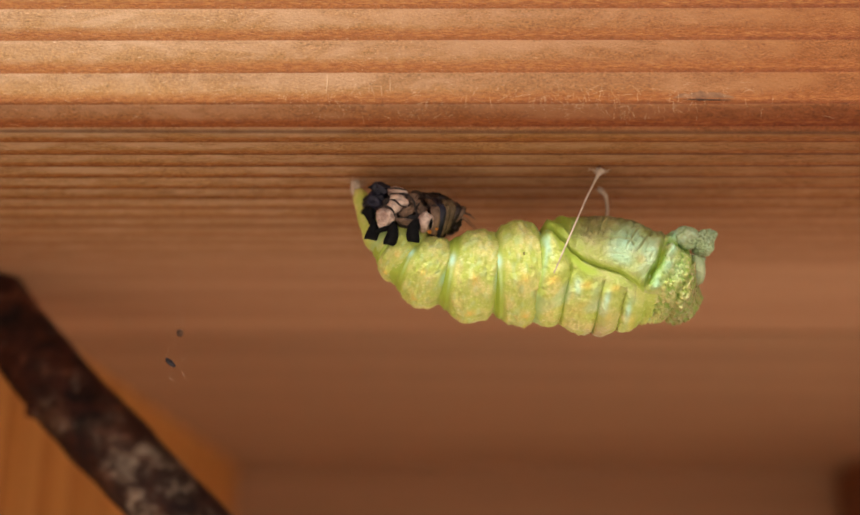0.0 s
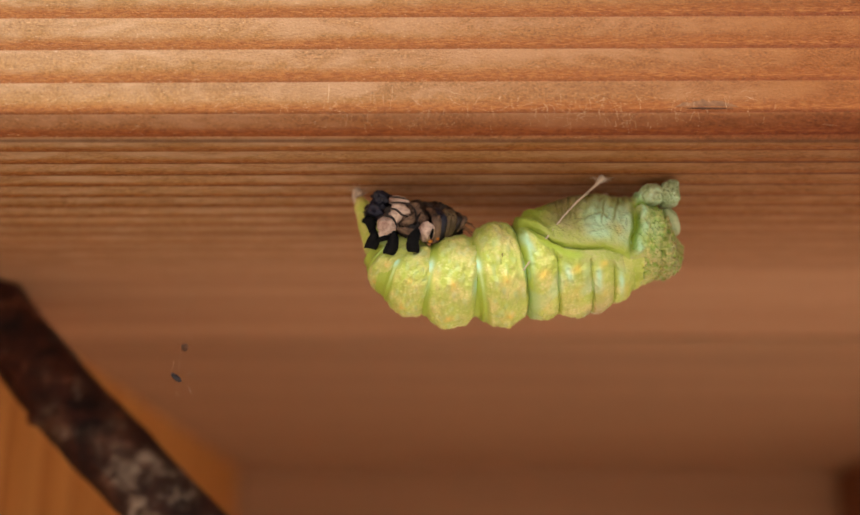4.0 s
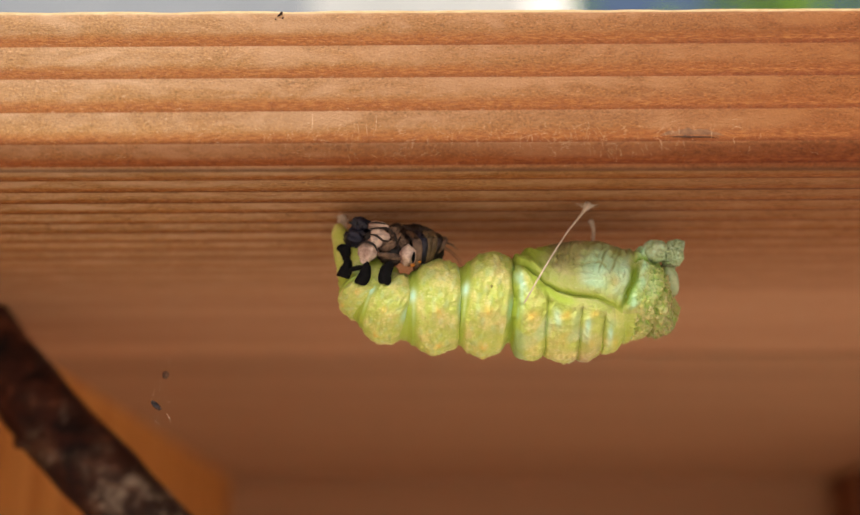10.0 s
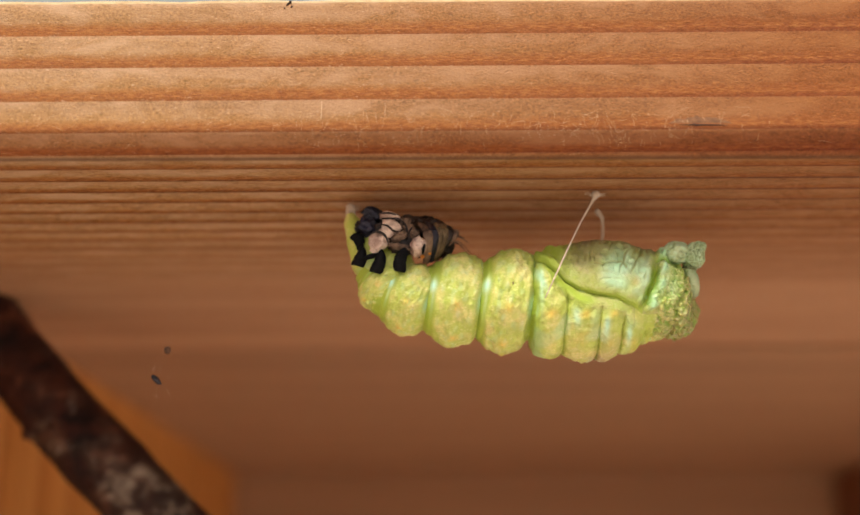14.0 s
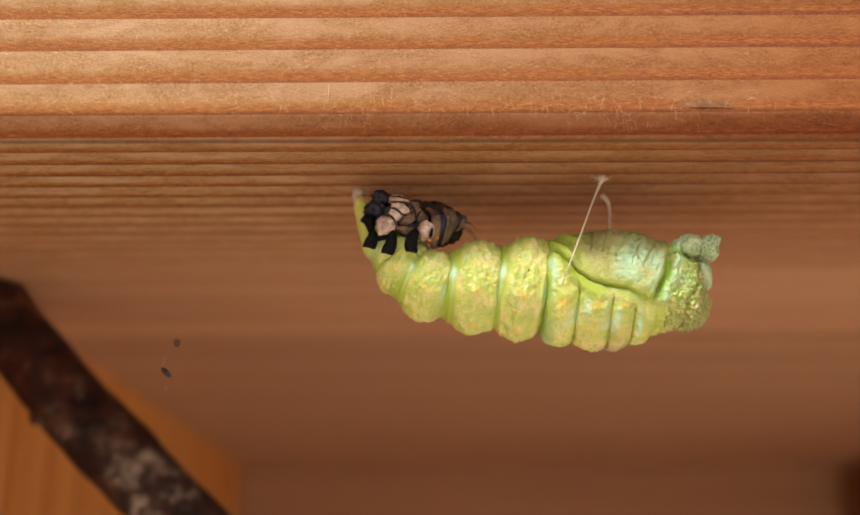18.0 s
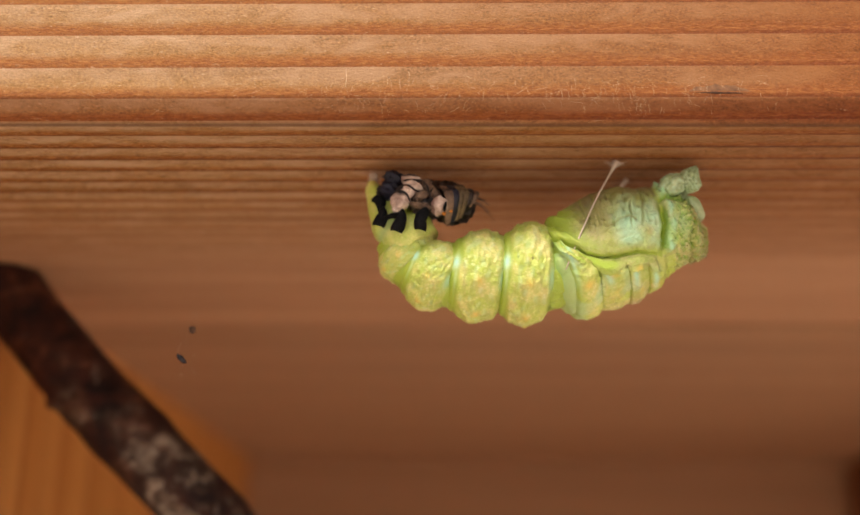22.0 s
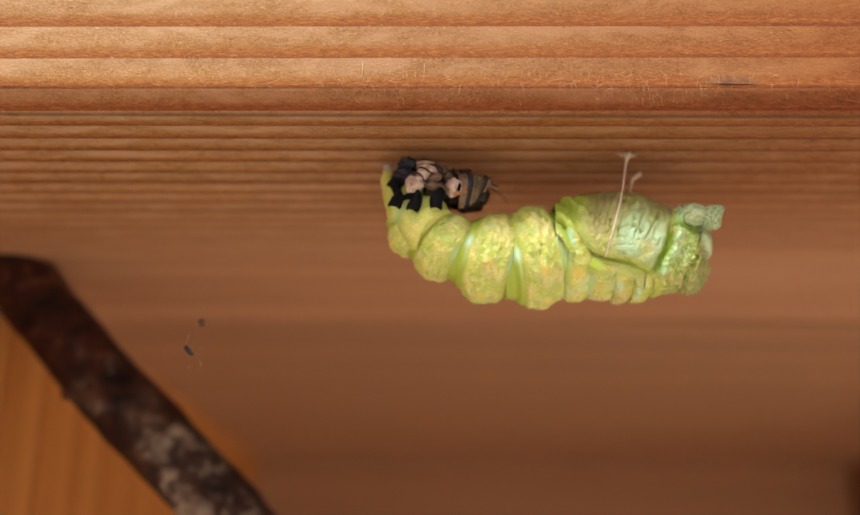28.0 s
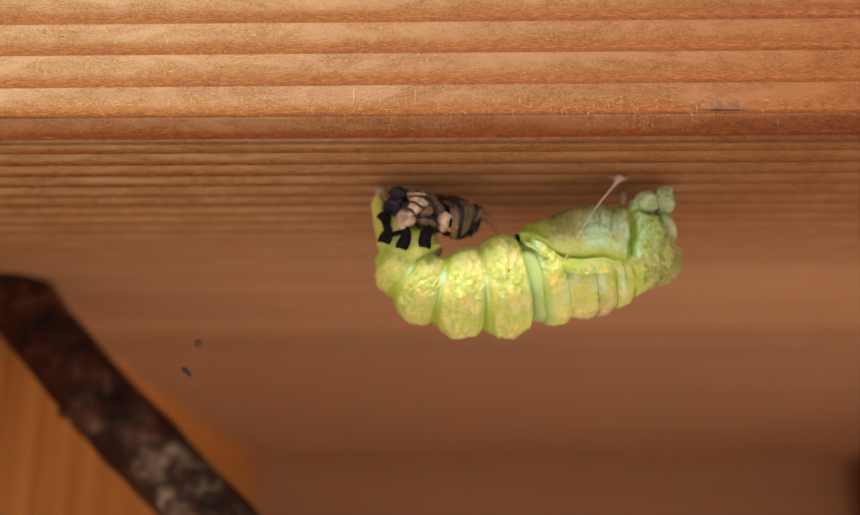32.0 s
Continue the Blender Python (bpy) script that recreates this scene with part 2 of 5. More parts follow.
def skin(name, crest, ochre, groove, mint, rough=0.36, grain=0.5, gold=0.6, cell=3600.0, brown=(0.46, 0.31, 0.20, 1)):
    """Moist larval skin: pebbled and mottled crest colour, green folds, pale mint where the tint attribute says so."""
    m, N, L, b = shader(name, rough, 0.5)
    co = N.new("ShaderNodeTexCoord").outputs["Object"]
    n1 = node(N, L, "ShaderNodeTexNoise", [("Vector", co), ("Scale", 520.0), ("Detail", 3.0), ("Roughness", 0.55)]).outputs["Fac"]
    n2 = node(N, L, "ShaderNodeTexNoise", [("Vector", co), ("Scale", 1400.0), ("Detail", 2.0), ("Roughness", 0.5)]).outputs["Fac"]
    n3 = node(N, L, "ShaderNodeTexNoise", [("Vector", co), ("Scale", 300.0), ("Detail", 3.0)]).outputs["Fac"]
    bent = node(N, L, "ShaderNodeVectorMath", [(0, co), (1, (0.9, 0.9, 1.35))], operation="MULTIPLY").outputs["Vector"]
    pebble = node(N, L, "ShaderNodeTexVoronoi", [("Vector", bent), ("Scale", cell)]).outputs["Distance"]
    a = node(N, L, "ShaderNodeAttribute", attribute="tint")
    sep = node(N, L, "ShaderNodeSeparateColor", [("Color", a.outputs["Color"])])
    c = mixed(N, L, ramp(N, L, n1, [(0.42, 0.0), (0.62, 1.0)]), crest, ochre)
    c = mixed(N, L, ramp(N, L, n3, [(0.34, 0.45), (0.52, 0.0)]), c, groove)
    # pale granules with greener gaps, their glints put into the colour as gold specks
    c = mixed(N, L, ramp(N, L, pebble, [(0.45, 0.0), (0.9, 0.30)]), c, groove)
    glint = node(N, L, "ShaderNodeMath", [(0, ramp(N, L, n2, [(0.46, 0.0), (0.66, 0.8)])), (1, gold)], operation="MULTIPLY").outputs[0]
    c = mixed(N, L, node(N, L, "ShaderNodeMath", [(0, glint), (1, ramp(N, L, pebble, [(0.15, 1.0), (0.55, 0.0)]))], operation="MULTIPLY").outputs[0], c, (0.92, 0.86, 0.46, 1))
    c = mixed(N, L, sep.outputs["Blue"], c, brown)
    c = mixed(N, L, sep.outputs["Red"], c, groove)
    c = mixed(N, L, sep.outputs["Green"], c, mint)
    spot = node(N, L, "ShaderNodeMath", [(0, 1.0), (1, a.outputs["Alpha"])], operation="SUBTRACT").outputs[0]
    c = mixed(N, L, spot, c, (0.84, 0.58, 0.11, 1))
    L.new(c, b.inputs["Base Color"])
    b.inputs["Subsurface Weight"].default_value, b.inputs["Subsurface Scale"].default_value = 0.06, 0.0005
    b.inputs["Subsurface Radius"].default_value = (0.9, 1.0, 0.35)
    L.new(ramp(N, L, n2, [(0.35, rough + 0.15), (0.65, rough - 0.12)]), b.inputs["Roughness"])
    # smooth where the tint turns to fold or mint
    calm = node(N, L, "ShaderNodeMath", [(0, sep.outputs["Red"]), (1, -0.75), (2, 1.0)], operation="MULTIPLY_ADD").outputs[0]
    h = node(N, L, "ShaderNodeMath", [(0, n2), (1, 0.6), (2, n1)], operation="MULTIPLY_ADD").outputs[0]
    h = node(N, L, "ShaderNodeMath", [(0, pebble), (1, -0.55), (2, h)], operation="MULTIPLY_ADD").outputs[0]
    h = node(N, L, "ShaderNodeMath", [(0, h), (1, calm)], operation="MULTIPLY").outputs[0]
    L.new(node(N, L, "ShaderNodeBump", [("Strength", grain), ("Distance", 0.0004), ("Height", h)]).outputs["Normal"], b.inputs["Normal"])
    return m


GROOVE, MINT = (0.37, 0.49, 0.055, 1), (0.50, 0.84, 0.66, 1)
skin_abdomen = skin("abdomen_skin", (0.58, 0.65, 0.145, 1), (0.73, 0.69, 0.235, 1), GROOVE, MINT, rough=0.46, grain=0.28, gold=0.55)
skin_wing = skin("wing_skin", (0.43, 0.47, 0.145, 1), (0.53, 0.50, 0.21, 1), (0.37, 0.50, 0.045, 1), (0.47, 0.72, 0.46, 1), rough=0.54, grain=0.45, gold=0.25, cell=4200.0, brown=(0.24, 0.175, 0.085, 1))
skin_head = skin("head_skin", (0.48, 0.58, 0.15, 1), (0.66, 0.60, 0.24, 1), (0.22, 0.42, 0.035, 1), (0.42, 0.76, 0.50, 1), rough=0.30, grain=0.3, gold=0.9, brown=(0.26, 0.20, 0.09, 1))
skin_horn = skin("horn_skin", (0.38, 0.50, 0.22, 1), (0.50, 0.52, 0.26, 1), (0.08, 0.14, 0.04, 1), (0.48, 0.68, 0.46, 1), rough=0.34, grain=0.25, gold=0.2)


def matte(name, a, b_colour, scale, rough=0.6, relief=0.5, spec=0.4):
    m, N, L, b = shader(name, rough, spec)
    co = N.new("ShaderNodeTexCoord").outputs["Object"]
    n = node(N, L, "ShaderNodeTexNoise", [("Vector", co), ("Scale", scale), ("Detail", 5.0), ("Roughness", 0.65)]).outputs["Fac"]
    L.new(ramp(N, L, n, [(0.38, a), (0.62, b_colour)]), b.inputs["Base Color"])
    L.new(node(N, L, "ShaderNodeBump", [("Strength", relief), ("Distance", 0.3 / scale), ("Height", n)]).outputs["Normal"], b.inputs["Normal"])
    return m


black_skin = matte("black_band", (0.003, 0.003, 0.004), (0.007, 0.007, 0.008), 1500, 0.85, 0.5, 0.15)
tan_skin = matte("dry_tan_skin", (0.27, 0.15, 0.115), (0.86, 0.66, 0.54), 470, 0.6, 1.0)
dark_skin = matte("dry_dark_skin", (0.008, 0.005, 0.005), (0.05, 0.03, 0.024), 700, 0.5, 0.8)
silk = matte("silk", (0.52, 0.42, 0.33), (0.68, 0.57, 0.46), 2000, 0.5, 0.2)
orange_spot = matte("orange_spot", (0.38, 0.12, 0.01), (0.55, 0.20, 0.02), 900)


def bark_material():
    """Dark reddish bark with green-grey and pale lichen crusts that thicken down the twig."""
    m, N, L, b = shader("bark", 0.75, 0.25)
    co = N.new("ShaderNodeTexCoord").outputs["Object"]
    big = node(N, L, "ShaderNodeTexNoise", [("Vector", co), ("Scale", 130.0), ("Detail", 5.0), ("Roughness", 0.6)]).outputs["Fac"]
    mid = node(N, L, "ShaderNodeTexNoise", [("Vector", co), ("Scale", 240.0), ("Detail", 6.0), ("Roughness", 0.62), ("Distortion", 0.4)]).outputs["Fac"]
    moved = node(N, L, "ShaderNodeMapping", [("Vector", co), ("Location", (0.013, 0.004, 0.008))]).outputs["Vector"]
    crust = node(N, L, "ShaderNodeTexNoise", [("Vector", moved), ("Scale", 200.0), ("Detail", 6.0), ("Roughness", 0.66), ("Distortion", 0.6)]).outputs["Fac"]
    fine = node(N, L, "ShaderNodeTexNoise", [("Vector", co), ("Scale", 900.0), ("Detail", 4.0)]).outputs["Fac"]
    c = ramp(N, L, mid, [(0.36, (0.006, 0.001, 0.001)), (0.54, (0.042, 0.009, 0.004)), (0.70, (0.17, 0.060, 0.028))])
    down = node(N, L, "ShaderNodeVectorMath", [(0, co), (1, (0.0, 0.0, -9.0))], operation="DOT_PRODUCT").outputs["Value"]
    green = node(N, L, "ShaderNodeMath", [(0, down), (1, 1.4), (2, big)], operation="MULTIPLY_ADD").outputs[0]
    c = mixed(N, L, ramp(N, L, green, [(0.61, 0.0), (0.75, 0.6)]), c, ramp(N, L, crust, [(0.42, (0.016, 0.007, 0.006)), (0.51, (0.058, 0.036, 0.024)), (0.60, (0.17, 0.125, 0.090))]))
    pale = node(N, L, "ShaderNodeMath", [(0, down), (1, crust)], operation="ADD").outputs[0]
    c = mixed(N, L, ramp(N, L, pale, [(0.71, 0.0), (0.84, 0.56)]), c, ramp(N, L, fine, [(0.35, (0.24, 0.175, 0.125)), (0.65, (0.50, 0.41, 0.32))]))
    L.new(c, b.inputs["Base Color"])
    L.new(node(N, L, "ShaderNodeBump", [("Strength", 0.9), ("Distance", 0.0012), ("Height", mid)]).outputs["Normal"], b.inputs["Normal"])
    return m


bark = bark_material()
brown_frass = matte("brown_frass", (0.06, 0.028, 0.016), (0.16, 0.08, 0.045), 1500, 0.8, 0.8)
frass = matte("frass", (0.012, 0.010, 0.014), (0.05, 0.04, 0.045), 1500, 0.8, 0.8)


# ---- building helpers ----
def linked(name, bm, material, smooth=True, normals=None):
    me = bpy.data.meshes.new(name)
    if normals is None:
        bmesh.ops.recalc_face_normals(bm, faces=bm.faces)
    for v in bm.verts:
        v.co *= U
    bm.to_mesh(me)
    bm.free()
    me.materials.append(material)
    if smooth:
        me.polygons.foreach_set("use_smooth", [True] * len(me.polygons))
    if normals is not None:
        me.normals_split_custom_set_from_vertices(normals)
    return new(name, me)


def part(name, bm, material, parent, label="", smooth=True, normals=None):
    ob = linked(name, bm, material, smooth, normals)
    ob.parent = parent
    return tagged(ob, label)


def box(bm, x0, x1, y0, y1, z0, z1, bevel=0.0):
    made = bmesh.ops.create_cube(bm, size=1.0, matrix=Matrix.Translation(((x0 + x1) / 2, (y0 + y1) / 2, (z0 + z1) / 2)) @ Matrix.Diagonal((x1 - x0, y1 - y0, z1 - z0, 1)))
    if bevel:
        edges = list({e for v in made["verts"] for e in v.link_edges})
        bmesh.ops.bevel(bm, geom=edges, offset=bevel, segments=3, profile=0.5, affect="EDGES")
    return bm


def sheet(bm, rows, wrap=False, tints=None):
    """Quads through rows of points, each row of equal length; wrap closes each row to a ring."""
    layer = (bm.verts.layers.float_color.get("tint") or bm.verts.layers.float_color.new("tint")) if tints else None
    grid = [[bm.verts.new(p) for p in row] for row in rows]
    for a, b in zip(grid, grid[1:]):
        n = len(a)
        for i in range(n if wrap else n - 1):
            j = (i + 1) % n
            bm.faces.new((a[i], a[j], b[j], b[i]))
    if wrap:
        for ring in (grid[0], grid[-1]):
            bm.faces.new(ring)
    if tints:
        for row, cols in zip(grid, tints):
            for v, c in zip(row, cols):
                v[layer] = (*c, 1)[:4]
    return grid


def tube(bm, path, radius, n=12, squash=1.0, rough=0.0, seed=0.0, scale=3.0):
    """A round rod along path, with a radius at each point."""
    pts = [Vector(p) for p in path]
    rows = []
    for i, p in enumerate(pts):
        d = (pts[min(i + 1, len(pts) - 1)] - pts[max(i - 1, 0)]).normalized()
        side = d.cross(Vector((0, 0, 1)) if abs(d.z) < 0.9 else Vector((0, 1, 0))).normalized()
        up = side.cross(d)
        r = radius[i] if isinstance(radius, (list, tuple)) else radius
        ring = []
        for k in range(n):
            a = 2 * math.pi * k / n
            q = p + (side * math.cos(a) * squash + up * math.sin(a)) * r
            if rough:
                q += (q - p) * rough * noise.noise(q * scale + Vector((seed, 0, 0)))
            ring.append(q)
        rows.append(ring)
    return sheet(bm, rows, True)


def blob(bm, centre, size, seed=0.0, rough=0.3, scale=4.0, u=28, v=18, turn=None):
    """A lumpy rounded body."""
    rows = []
    for i in range(v + 1):
        t = math.pi * (0.02 + 0.96 * i / v)
        row = []
        for k in range(u):
            a = 2 * math.pi * k / u
            d = Vector((math.sin(t) * math.cos(a), math.sin(t) * math.sin(a), math.cos(t)))
            f = 1 + rough * (noise.noise(d * scale * 0.5 + Vector((seed, seed * 2, 0))) + 0.5 * noise.noise(d * scale * 1.6 + Vector((0, seed, seed))))
            q = Vector((d.x * size[0], d.y * size[1], d.z * size[2])) * f
            row.append((turn @ q if turn else q) + Vector(centre))
        rows.append(row)
    return sheet(bm, rows, True)


# ---- the box ----
def wall_x(y):
    return -6.25 + 0.097 * y


def rail():
    """Front rail of the top: rounded lower front edge, its rings slightly proud of one another, chipped upper edge."""
    bm = bmesh.new()
    outline = []
    for i in range(40):
        k = max(0.0, 1 - i / 3.0)
        outline.append((0.09 * k ** 1.5, 1.705 - 1.485 * i / 39))
    # planed chamfer with softened edges
    for i in range(1, 13):
        a, k = math.pi / 2 * i / 12, i / 12
        outline.append((0.22 * (0.75 * k + 0.25 * (1 - math.cos(a))), 0.22 * (1 - 0.75 * k - 0.25 * math.sin(a))))
    for i in range(1, 60):
        outline.append((0.22 + 7.18 * (i / 59) ** 1.3, 0.0))
    rows = []
    xs = [-26 + 52 * i / 260 for i in range(261)]
    for x in xs:
        row = []
        for y, z in outline:
            ring = 0.003 * math.sin((z - 0.9 * y) / 0.31 * 2 * math.pi + 0.5 * noise.noise((x * 0.15, y, z)))
            zz = z + x * (0.012 + 0.006 * z / 1.66)
            if z > 1.6:
                zz -= 0.03 * max(0, noise.noise((x * 1.6, 3, 0))) + 0.02 * max(0, noise.noise((x * 5, 7, 0)))
            row.append((x, y + (ring if z > 0.22 else 0), zz + (ring if y > 0.22 else 0)))
        row.append((x, 7.4, 1.6 + 0.018 * x))
        row.append((x, 0.3, 1.70 + 0.018 * x))
        rows.append(row)
    sheet(bm, rows, True)
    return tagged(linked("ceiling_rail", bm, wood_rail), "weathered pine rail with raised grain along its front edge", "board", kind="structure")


board = rail()
pale_fibre = matte("pale_wood_fibre", (0.55, 0.36, 0.20), (0.70, 0.50, 0.31), 900, 0.6, 0.2)
crack_wood = matte("crack_wood", (0.015, 0.008, 0.005), (0.07, 0.03, 0.015), 900, 0.8, 0.5)
grey_wood = matte("grey_wood", (0.15, 0.068, 0.030), (0.25, 0.115, 0.050), 1400, 0.8, 0.5)


def front_z(x, z):
    return z + x * (0.012 + 0.006 * z / 1.66)


def fibres():
    """Torn fibres that stand out of the grain near the lower edge."""
    rng = random.Random(5)
    spots = [(-0.75, 0.44, 90, 0.14, 0.0045), (-0.75, 0.36, 84, 0.10, 0.003), (-0.14, 0.42, 87, 0.14, 0.002), (-0.22, 0.34, 96, 0.10, 0.002)]
    for _ in range(215):
        x = rng.choice((rng.gauss(-0.3, 0.5), rng.uniform(-1.6, 3.6), rng.gauss(2.1, 0.45), rng.gauss(1.6, 0.8)))
        spots.append((x, rng.uniform(0.10, 0.36), rng.choice((rng.gauss(90, 12), rng.gauss(90, 25), rng.uniform(0, 180))), rng.uniform(0.04, 0.15), rng.uniform(0.0005, 0.0013)))
    for _ in range(40):
        spots.append((rng.uniform(-4, 3.8), rng.uniform(-0.02, 0.45), rng.uniform(-40, 40), rng.uniform(0.06, 0.16), 0.0011))
    for x, z, turn, size, thick in spots:
        bm = bmesh.new()
        c, d = math.cos(radians(turn)) * size / 2, math.sin(radians(turn)) * size / 2
        y = -0.012 if z > 0.21 else 0.21 - z - 0.02
        bend = rng.uniform(-0.02, 0.02)
        tube(bm, [(x - c, y + 0.004, front_z(x, z - d)), (x + bend * 0.4, y - 0.006, front_z(x, z)), (x + c, y - 0.004 - abs(bend) * 0.5, front_z(x, z + d))], [thick * 0.4, thick, thick * 0.4], 5)
        part("wood_fibre", bm, pale_fibre, board, "pale torn wood fibre")


fibres()
# a short split in the grain with greyed wood over it, and a chip in the upper edge
bm = bmesh.new()
tube(bm, [(2.68 + 0.50 * k / 16, 0.000, front_z(2.9, 0.258 + 0.006 * noise.noise((k * 0.7, 0, 0)))) for k in range(17)], [0.003 + 0.011 * math.sin(math.pi * k / 16) * (0.6 + 0.8 * abs(noise.noise((k * 0.9, 4, 0)))) for k in range(17)], 8)
part("crack", bm, crack_wood, board, "dark split in the grain")
bm = bmesh.new()
rows = []
for k in range(21):
    x = 2.60 + 0.62 * k / 20
    top = 0.272 + 0.095 * math.sin(math.pi * k / 20) ** 0.6 * (0.75 + 0.4 * noise.noise((k * 0.5, 2, 0)))
    rows.append([(x, -0.006 + 0.006 * abs(v - 1), front_z(x, 0.268 + (top - 0.268) * v / 2)) for v in range(3)])
sheet(bm, rows)
part("worn_patch", bm, grey_wood, board, "greyed worn patch over the split")
for cx, cz, sx in ((-1.12, 1.600, 0.03), (-1.08, 1.570, 0.018), (-1.15, 1.555, 0.012), (-1.10, 1.63, 0.02)):
    bm = bmesh.new()
    blob(bm, (cx, 0.02, front_z(cx, cz)), (sx, 0.03, 0.010), cx, 0.5, 5.0, 16, 10, Matrix.Rotation(-0.9, 3, "Y"))
    part("chip", bm, crack_wood, board, "dark chip in the upper edge")
bm = box(bmesh.new(), -26, 26, 7.4, 20.2, 0.004, 1.5)
tagged(linked("ceiling", bm, wood_ply, False), "smooth brown wooden board on top of the cabinet", "ceiling", kind="structure")
bm = bmesh.new()
rows = []
for y in (0.0, 20.2):
    x = wall_x(y)
    rows.append([(x, y, 0.0), (x - 1.6, y, 0.0), (x - 1.6, y, -72.0), (x, y, -72.0)])
sheet(bm, rows, True)
tagged(linked("wall_left", bm, wood_side, False), "orange-brown wooden side panel of the cabinet", "wall", kind="structure")
wood_dark = wood("dark_plank", (0.0, 1.0, 0.0), 2, [(0.0, (0.15, 0.050, 0.020)), (0.4, (0.20, 0.070, 0.028)), (1.0, (0.25, 0.095, 0.038))], period=1.3, fibre=0.4, relief=0.2)
bm = box(bmesh.new(), 11.1, 13.0, 18.2, 20.2, -72.0, 0.0, 0.1)
tagged(linked("post_right", bm, wood_dark, False), "dark red-brown wooden corner post of the cabinet", "post", kind="structure")
# right panel out of view, added to block and bounce light on the ceiling
bm = box(bmesh.new(), 13.2, 14.8, 11.0, 20.2, -72.0, 0.0)
tagged(linked("unseen_wall_right", bm, wood_side, False), "orange-brown wooden side panel of the cabinet", "wall", kind="structure")
bm = box(bmesh.new(), -8, 13, 20.2, 21.6, -9.0, 1.5)
tagged(linked("wall_back", bm, wood_ply, False), "brown wooden back rail of the cabinet", "wall", kind="structure")
# ground out of view, made pale to throw light up at the boards
m_ground = matte("pale_bounce_ground", (0.66, 0.55, 0.45), (0.76, 0.66, 0.55), 14, 0.9, 0.5)
bm = bmesh.new()
sheet(bm, [[(-20000, -20000, -72), (20000, -20000, -72)], [(-20000, 20000, -72), (20000, 20000, -72)]])
tagged(linked("ground", bm, m_ground, False), "unseen pale ground that bounces light up under the cabinet", "ground", kind="structure")


# ---- garden behind ----
leaf_green = matte("foliage", (0.10, 0.22, 0.02), (0.22, 0.40, 0.05), 6, 0.6, 0.3)
grey_render = matte("grey_render", (0.22, 0.25, 0.29), (0.27, 0.30, 0.34), 3, 0.9, 0.2)
pale_render = matte("pale_render", (0.40, 0.42, 0.43), (0.47, 0.49, 0.50), 3, 0.9, 0.2)
white_paint = matte("white_paint", (0.76, 0.77, 0.77), (0.82, 0.82, 0.82), 3, 0.5, 0.1)
trunk_bark = matte("trunk_bark", (0.06, 0.04, 0.03), (0.14, 0.10, 0.07), 30, 0.9, 0.6)


def shed_house():
    """Grey rendered garden house with a flat roof edge, a white-framed door at its corner."""
    house = new("garden_house")
    house.location = (-2.2, 4.2, -0.72)
    part("wall", box(bmesh.new(), -300, 183, -15, 300, 0, 420, 1.0), grey_render, house, smooth=False)
    part("roof", box(bmesh.new(), -315, 300, -40, 315, 420, 436, 1.0), white_paint, house, smooth=False)
    part("bay", box(bmesh.new(), 183, 266, -30, 200, 0, 420, 1.0), pale_render, house, "pale grey bay", False)
    part("corner_board", box(bmesh.new(), 266, 284, -34, 60, 0, 420, 1.0), white_paint, house, "white painted corner boards", False)
    tagged(house, "grey rendered garden house with white trim", "house")


def tree(x, y, size, seed):
    """Garden tree: forked trunk and a crown of many leaf clumps."""
    rng = random.Random(seed)
    top = new("garden_tree")
    top.location = (x, y, -0.72)
    bm = bmesh.new()
    tube(bm, [(0, 0, 0), (4, 2, 80), (-3, 4, 170), (2, 0, 300)], [14, 11, 9, 4], 12, 1.0, 0.2, seed, 0.05)
    part("trunk", bm, trunk_bark, top)
    for k in range(7):
        a = k * 0.9
        bm = bmesh.new()
        z0 = 110 + 24 * k
        tube(bm, [(0, 2, z0), (45 * math.cos(a), 45 * math.sin(a), z0 + 40), (100 * math.cos(a), 100 * math.sin(a), z0 + 75)], [5, 3.5, 1.5], 8)
        part("limb", bm, trunk_bark, top)
    bm = bmesh.new()
    for _ in range(3600):
        a, u, r = rng.uniform(0, 2 * math.pi), rng.uniform(-1, 1), rng.uniform(0.55, 1.0) * size * (0.8 + 0.4 * rng.random())
        c = Vector((r * math.sqrt(1 - u * u) * math.cos(a), r * math.sqrt(1 - u * u) * math.sin(a), 270 + r * 1.1 * u))
        if noise.noise(c * 0.02 + Vector((seed, 0, 0))) < -0.12:
            continue
        d = Vector((rng.uniform(-1, 1), rng.uniform(-1, 1), rng.uniform(-0.6, 0.6))).normalized() * rng.uniform(6, 11)
        w = d.cross(Vector((rng.uniform(-1, 1), rng.uniform(-1, 1), 1))).normalized() * 3.5
        bm.faces.new([bm.verts.new(c - d), bm.verts.new(c + w), bm.verts.new(c + d), bm.verts.new(c - w)])
    crown = part("crown", bm, leaf_green, top, smooth=False)
    tagged(crown, kind="stuff")
    tagged(top, "leafy bright green garden tree behind the cabinet", "tree")


shed_house()
tree(2.35, 3.6, 150, 3)
tree(4.4, 4.4, 170, 8)

